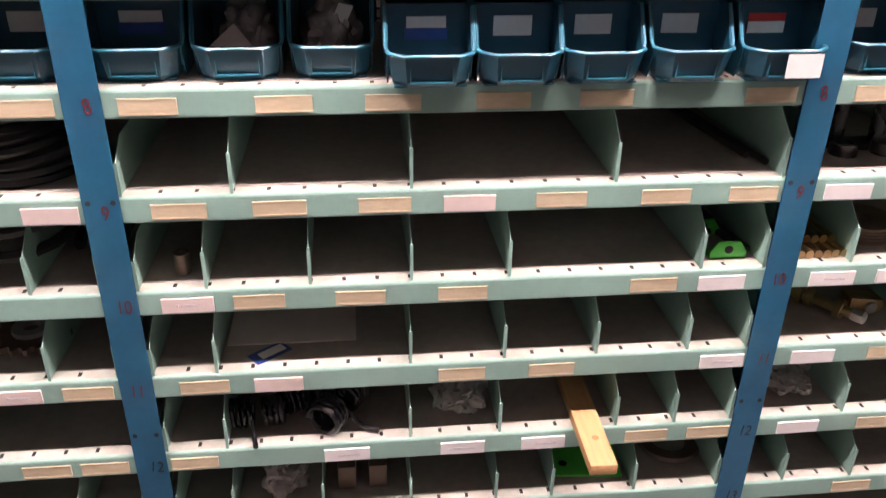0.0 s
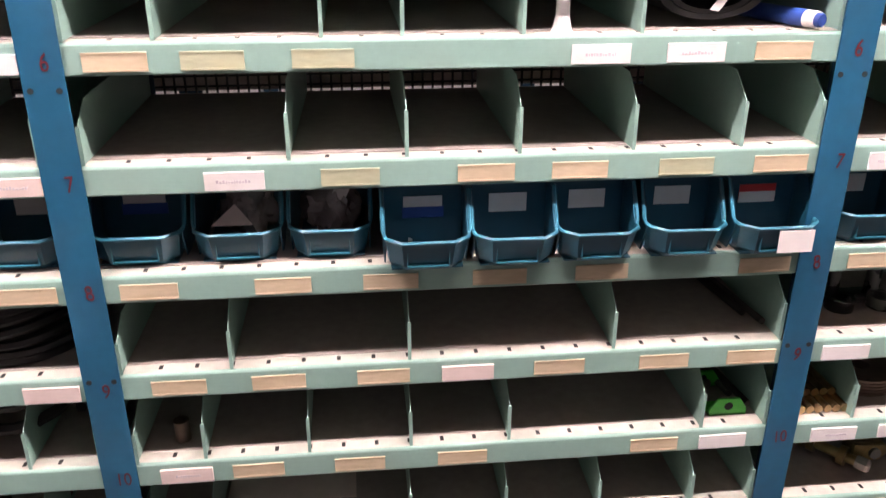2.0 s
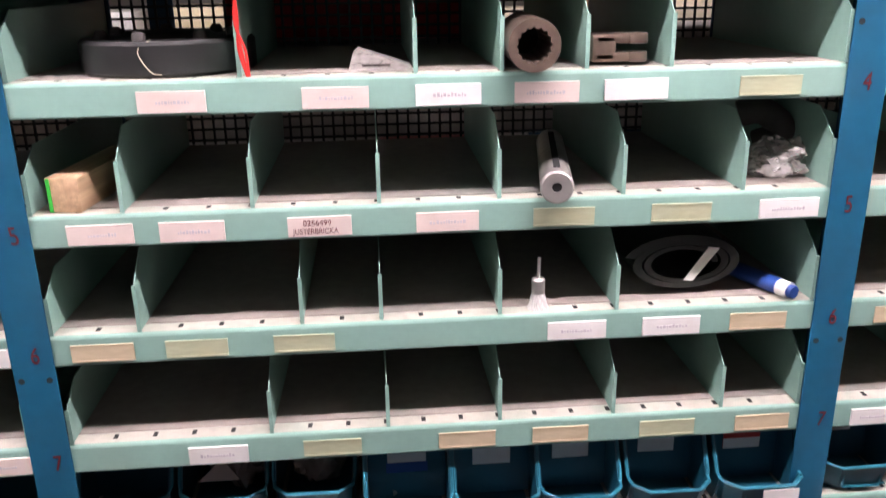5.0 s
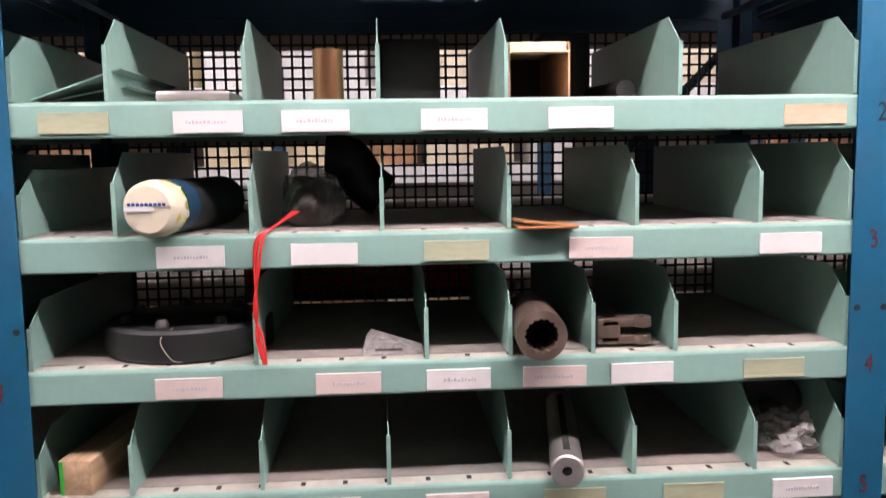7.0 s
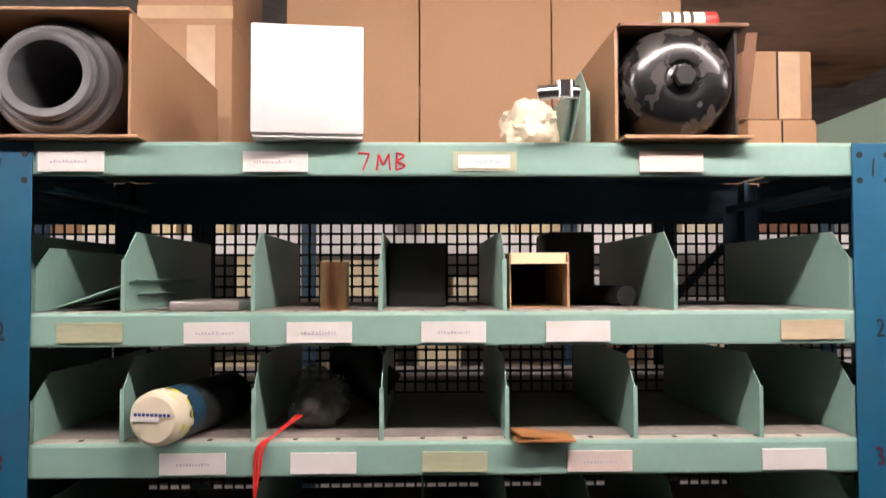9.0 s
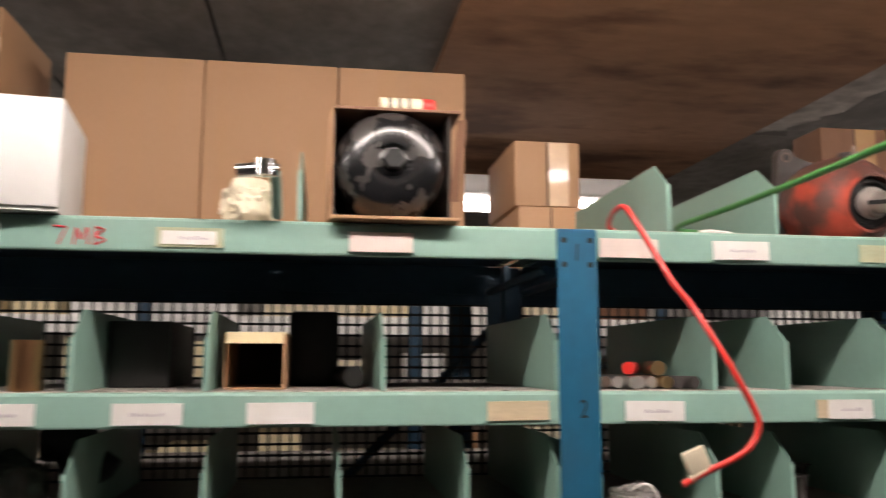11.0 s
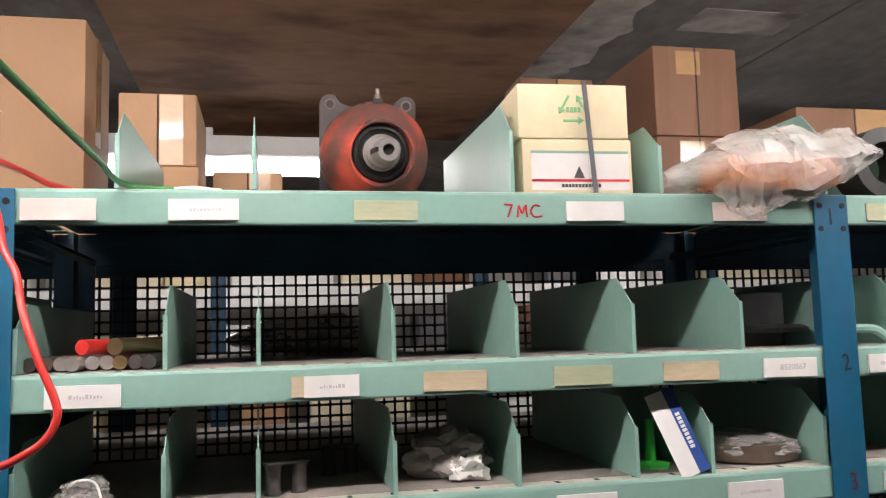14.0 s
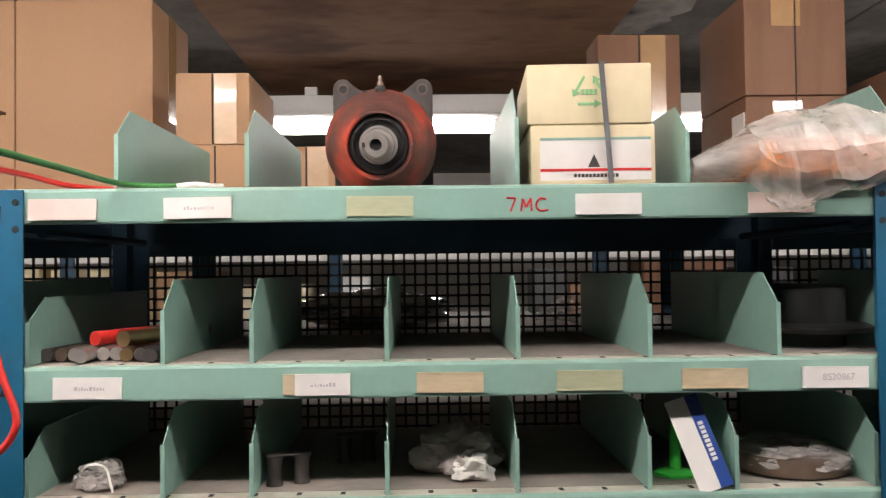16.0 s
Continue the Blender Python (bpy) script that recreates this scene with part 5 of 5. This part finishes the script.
# shelf 12: torsion springs, bag, plank
for i, (x, y, tn) in enumerate(((-0.835, 0.06, 5), (-0.755, 0.10, 25), (-0.70, 0.06, 60))):
    s = thing("torsion_spring", "black oiled steel torsion spring", "spring", (x, y, zf(12)), "torsion springs", turn=tn)
    s.scale = (1.3, 1.3, 1.3) if i < 2 else (1.6, 1.6, 1.6)
    part("coil", tube(B(), helix(-0.032, 0, 0.021, 0.017, 0.0068, 4, "x"), 0.0033, 8), GLOSS, s)
    part("coil", tube(B(), helix(0.008, 0, 0.021, 0.017, 0.0068, 4, "x"), 0.0033, 8), GLOSS, s)
    part("leg", tube(B(), smooth_path([(-0.005, -0.017, 0.02), (-0.004, -0.03, 0.006), (-0.002, -0.05, 0.004)]), 0.0033, 8), GLOSS, s)
    part("leg", tube(B(), [(0.036, 0.017, 0.021), (0.045, 0.10, 0.03)], 0.0033, 8), GLOSS, s)
bp = thing("printed_plastic_bag", "crumpled clear bag with green print", "bag", (-0.487, 0.1, zf(12)), bm=crumple(B(), (0.10, 0.12, 0.06), 9.4, 0.45), material=BAG)
pk = thing("pine_batten", "raw pine batten sticking out of the shelf", "batten", (-0.283, 0.0, zf(12)), turn=-1)
part("batten", box(B(), -0.022, 0.022, -0.115, 0.28, 0.001, 0.021, 0.002), WOOD, pk)
part("knot", lathe(B(), [(0.0, 0.0211), (0.006, 0.0213)], 14, pose(0.002, -0.05, 0)), LEATHER, pk, "dark wood knot")
thing("plastic_parts_bag", "clear bag with small metal parts", "bag", (0.105, 0.09, zf(12)), bm=crumple(B(), (0.10, 0.11, 0.062), 4.4, 0.4), material=BAG)
# shelf 13
ds = thing("steel_ring_disc", "flat steel ring disc with a clear centre", "disc", (-0.075, 0.12, zf(13)))
part("ring", lathe(B(), [(0.032, 0), (0.06, 0), (0.062, 0.004), (0.058, 0.010), (0.036, 0.010), (0.032, 0.006)], 40, None, True), BROWNS, ds)
part("centre", lathe(B(), [(0.0, 0.003), (0.033, 0.004)], 32), STEEL, ds)
gp = thing("green_plate", "bright green perforated steel plate", "plate", (-0.25, 0.10, zf(13)), turn=-6)
part("plate", box(B(), -0.065, 0.065, -0.06, 0.08, 0, 0.006, 0.002), LIME, gp)
for x, y in ((-0.04, -0.03), (0.0, 0.02), (0.04, -0.03), (-0.03, 0.05), (0.03, 0.05)):
    part("hole", lathe(B(), [(0.008, 0.006), (0.008, 0.0064)], 14, pose(x, y, 0)), SLOT, gp)
thing("plastic_parts_bag", "clear bag with small fittings", "bag", (-0.80, 0.08, zf(13)), bm=crumple(B(), (0.09, 0.1, 0.07), 3.3, 0.4), material=BAGD)
for x in (-0.69, -0.635):
    thing("steel_flat_bar", "dark flat steel bar standing in the compartment", "bar", (x, 0.08, zf(13)), "flat bars", bm=box(B(), -0.016, 0.016, -0.03, 0.2, 0, 0.05, 0.003), material=BROWNS)

# ---- right bay, shelves 2 and 3 ----
random.seed(5)
for i in range(9):
    x = 0.032 + i * 0.0155
    m_ = [IRON, BROWNS, STEEL, STEEL, STEEL, STEEL, BRASS, IRON, IRON][i]
    rod("steel_rod", "short round steel bar lying in the compartment", "rod", (x, 0.025 + random.uniform(-0.008, 0.02), zf(2) + 0.0085), (x + random.uniform(-0.02, 0.035), 0.24, zf(2) + 0.0085), 0.0078, m_, "loose bars")
rod("red_handled_bar", "red plastic-sleeved bar on top of the steel bars", "rod", (0.082, 0.05, zf(2) + 0.026), (0.15, 0.20, zf(2) + 0.026), 0.0085, RED)
rod("steel_tube", "steel tube lying across the bars", "rod", (0.118, 0.04, zf(2) + 0.026), (0.17, 0.2, zf(2) + 0.026), 0.0095, BRASS)
cap = thing("flanged_hub", "dark painted flanged hub", "hub", (0.957, 0.13, zf(2)))
part("flange", lathe(B(), [(0.02, 0.018), (0.075, 0.018), (0.078, 0.024), (0.07, 0.028), (0.02, 0.03)], 40), BLACK, cap)
part("drum", lathe(B(), [(0.046, 0.0), (0.046, 0.072), (0.043, 0.074), (0.03, 0.074)], 40), BLACK, cap)
sv = thing("silver_foil_bag", "crumpled silver plastic bag on the rear shelf", "bag", (0.37, 0.62, Z[2]), bm=crumple(B(), (0.3, 0.2, 0.07), 11.0, 0.35), material=CHROME)
sv = thing("silver_foil_bag", "crumpled silver plastic bag on the rear shelf", "bag", (0.78, 0.64, Z[2]), bm=crumple(B(), (0.22, 0.2, 0.05), 12.0, 0.35), material=BAG)
thing("red_crate", "dark red plastic crate on the rear shelf", "crate", (-0.6, 0.62, Z[4]), bm=box(B(), -0.22, 0.22, -0.12, 0.15, 0, 0.105, 0.008), material=RED)
thing("red_crate", "dark red plastic crate on the rear shelf", "crate", (-0.45, 0.62, Z[6]), bm=box(B(), -0.12, 0.12, -0.12, 0.15, 0, 0.1, 0.008), material=RED)
bag3 = thing("tied_bag", "small clear bag tied with white string", "bag", (0.085, 0.055, zf(3)))
part("bag", crumple(B(), (0.065, 0.06, 0.034), 2.8, 0.35), BAG, bag3)
part("part", lathe(B(), [(0.01, 0.004), (0.022, 0.004), (0.022, 0.018), (0.01, 0.018)], 24, None, True), STEEL, bag3)
part("string", tube(B(), smooth_path([(-0.012, -0.02, 0.025), (0.0, -0.03, 0.034), (0.016, -0.025, 0.03), (0.024, -0.03, 0.012), (0.028, -0.034, 0.004)]), 0.0014, 6), WHITE, bag3)
for (x, y) in ((0.303, 0.06), (0.375, 0.17)):
    sp_ = thing("rubber_mount", "pair of dark rubber spools joined by a plate", "mount", (x, y, zf(3)), "rubber mounts", turn=20)
    for dx in (-0.016, 0.016):
        part("spool", lathe(B(), [(0.010, 0), (0.010, 0.003), (0.0085, 0.005), (0.0085, 0.028), (0.010, 0.030), (0.010, 0.034)], 20, pose(dx, 0, 0)), IRON, sp_)
    part("plate", box(B(), -0.026, 0.026, -0.010, 0.010, 0.034, 0.037, 0.001), IRON, sp_)
bg3 = thing("crumpled_bag", "smoky plastic bag with white paper inside", "bag", (0.505, 0.11, zf(3)))
part("bag", crumple(B(), (0.11, 0.1, 0.062), 5.6, 0.4), BAGD, bg3)
part("paper", crumple(B(), (0.05, 0.04, 0.03), 6.6, 0.5), WHITE, bg3).location = (0.015, -0.045, 0)
gs = thing("green_stand", "bright green painted steel foot", "foot", (0.765, 0.07, zf(3)))
part("foot", lathe(B(), [(0.026, 0), (0.026, 0.004), (0.008, 0.008)], 6), LIME, gs)
part("stem", lathe(B(), [(0.007, 0.006), (0.006, 0.06)], 14), LIME, gs)
tg = thing("hanging_tag", "white and blue card tag leaning out of the compartment", "tag", (0.792, 0.002, zf(3)))
mt = pose(0, 0, 0, -16, -18, 0)
part("white_half", box(B(), -0.020, 0.004, -0.001, 0.0, 0.0, 0.107, 0, mt), WHITE, tg, "white half", False)
part("blue_half", box(B(), 0.004, 0.019, -0.001, 0.0, 0.0, 0.107, 0, mt), NAVYC, tg, "blue half", False)
ink = B()
for k in range(9):
    box(ink, 0.007, 0.013, -0.0016, -0.0009, 0.030 + k * 0.0052, 0.0338 + k * 0.0052, 0, mt)
part("pale_print", ink, WHITE, tg, "pale lettering bars", False)
rg3 = thing("bagged_ring", "flat steel ring in a crumpled clear bag", "ring", (0.914, 0.095, zf(3)))
part("ring", lathe(B(), [(0.05, 0.002), (0.068, 0.002), (0.07, 0.006), (0.068, 0.024), (0.05, 0.024)], 40, None, True), BROWNS, rg3)
part("bag", crumple(B(), (0.15, 0.16, 0.042), 7.2, 0.18), BAG, rg3)
thing("green_moulding", "pale green bent plastic strip", "strip", (1.06, 0.02, zf(2)), bm=tube(B(), smooth_path([(-0.04, 0, 0.02), (0.0, -0.01, 0.02), (0.02, -0.015, 0.008), (0.05, -0.01, 0.014), (0.09, 0, 0.014)]), 0.006, 8), material=GREEN)
thing("black_belt_end", "black rubber belt end on the neighbouring shelf top", "belt", (1.12, 0.03, T1), bm=lathe(B(), [(0.03, 0), (0.05, 0), (0.05, 0.05), (0.03, 0.05)], 28, pose(0, 0, 0.05, -90), True), material=BLACK)
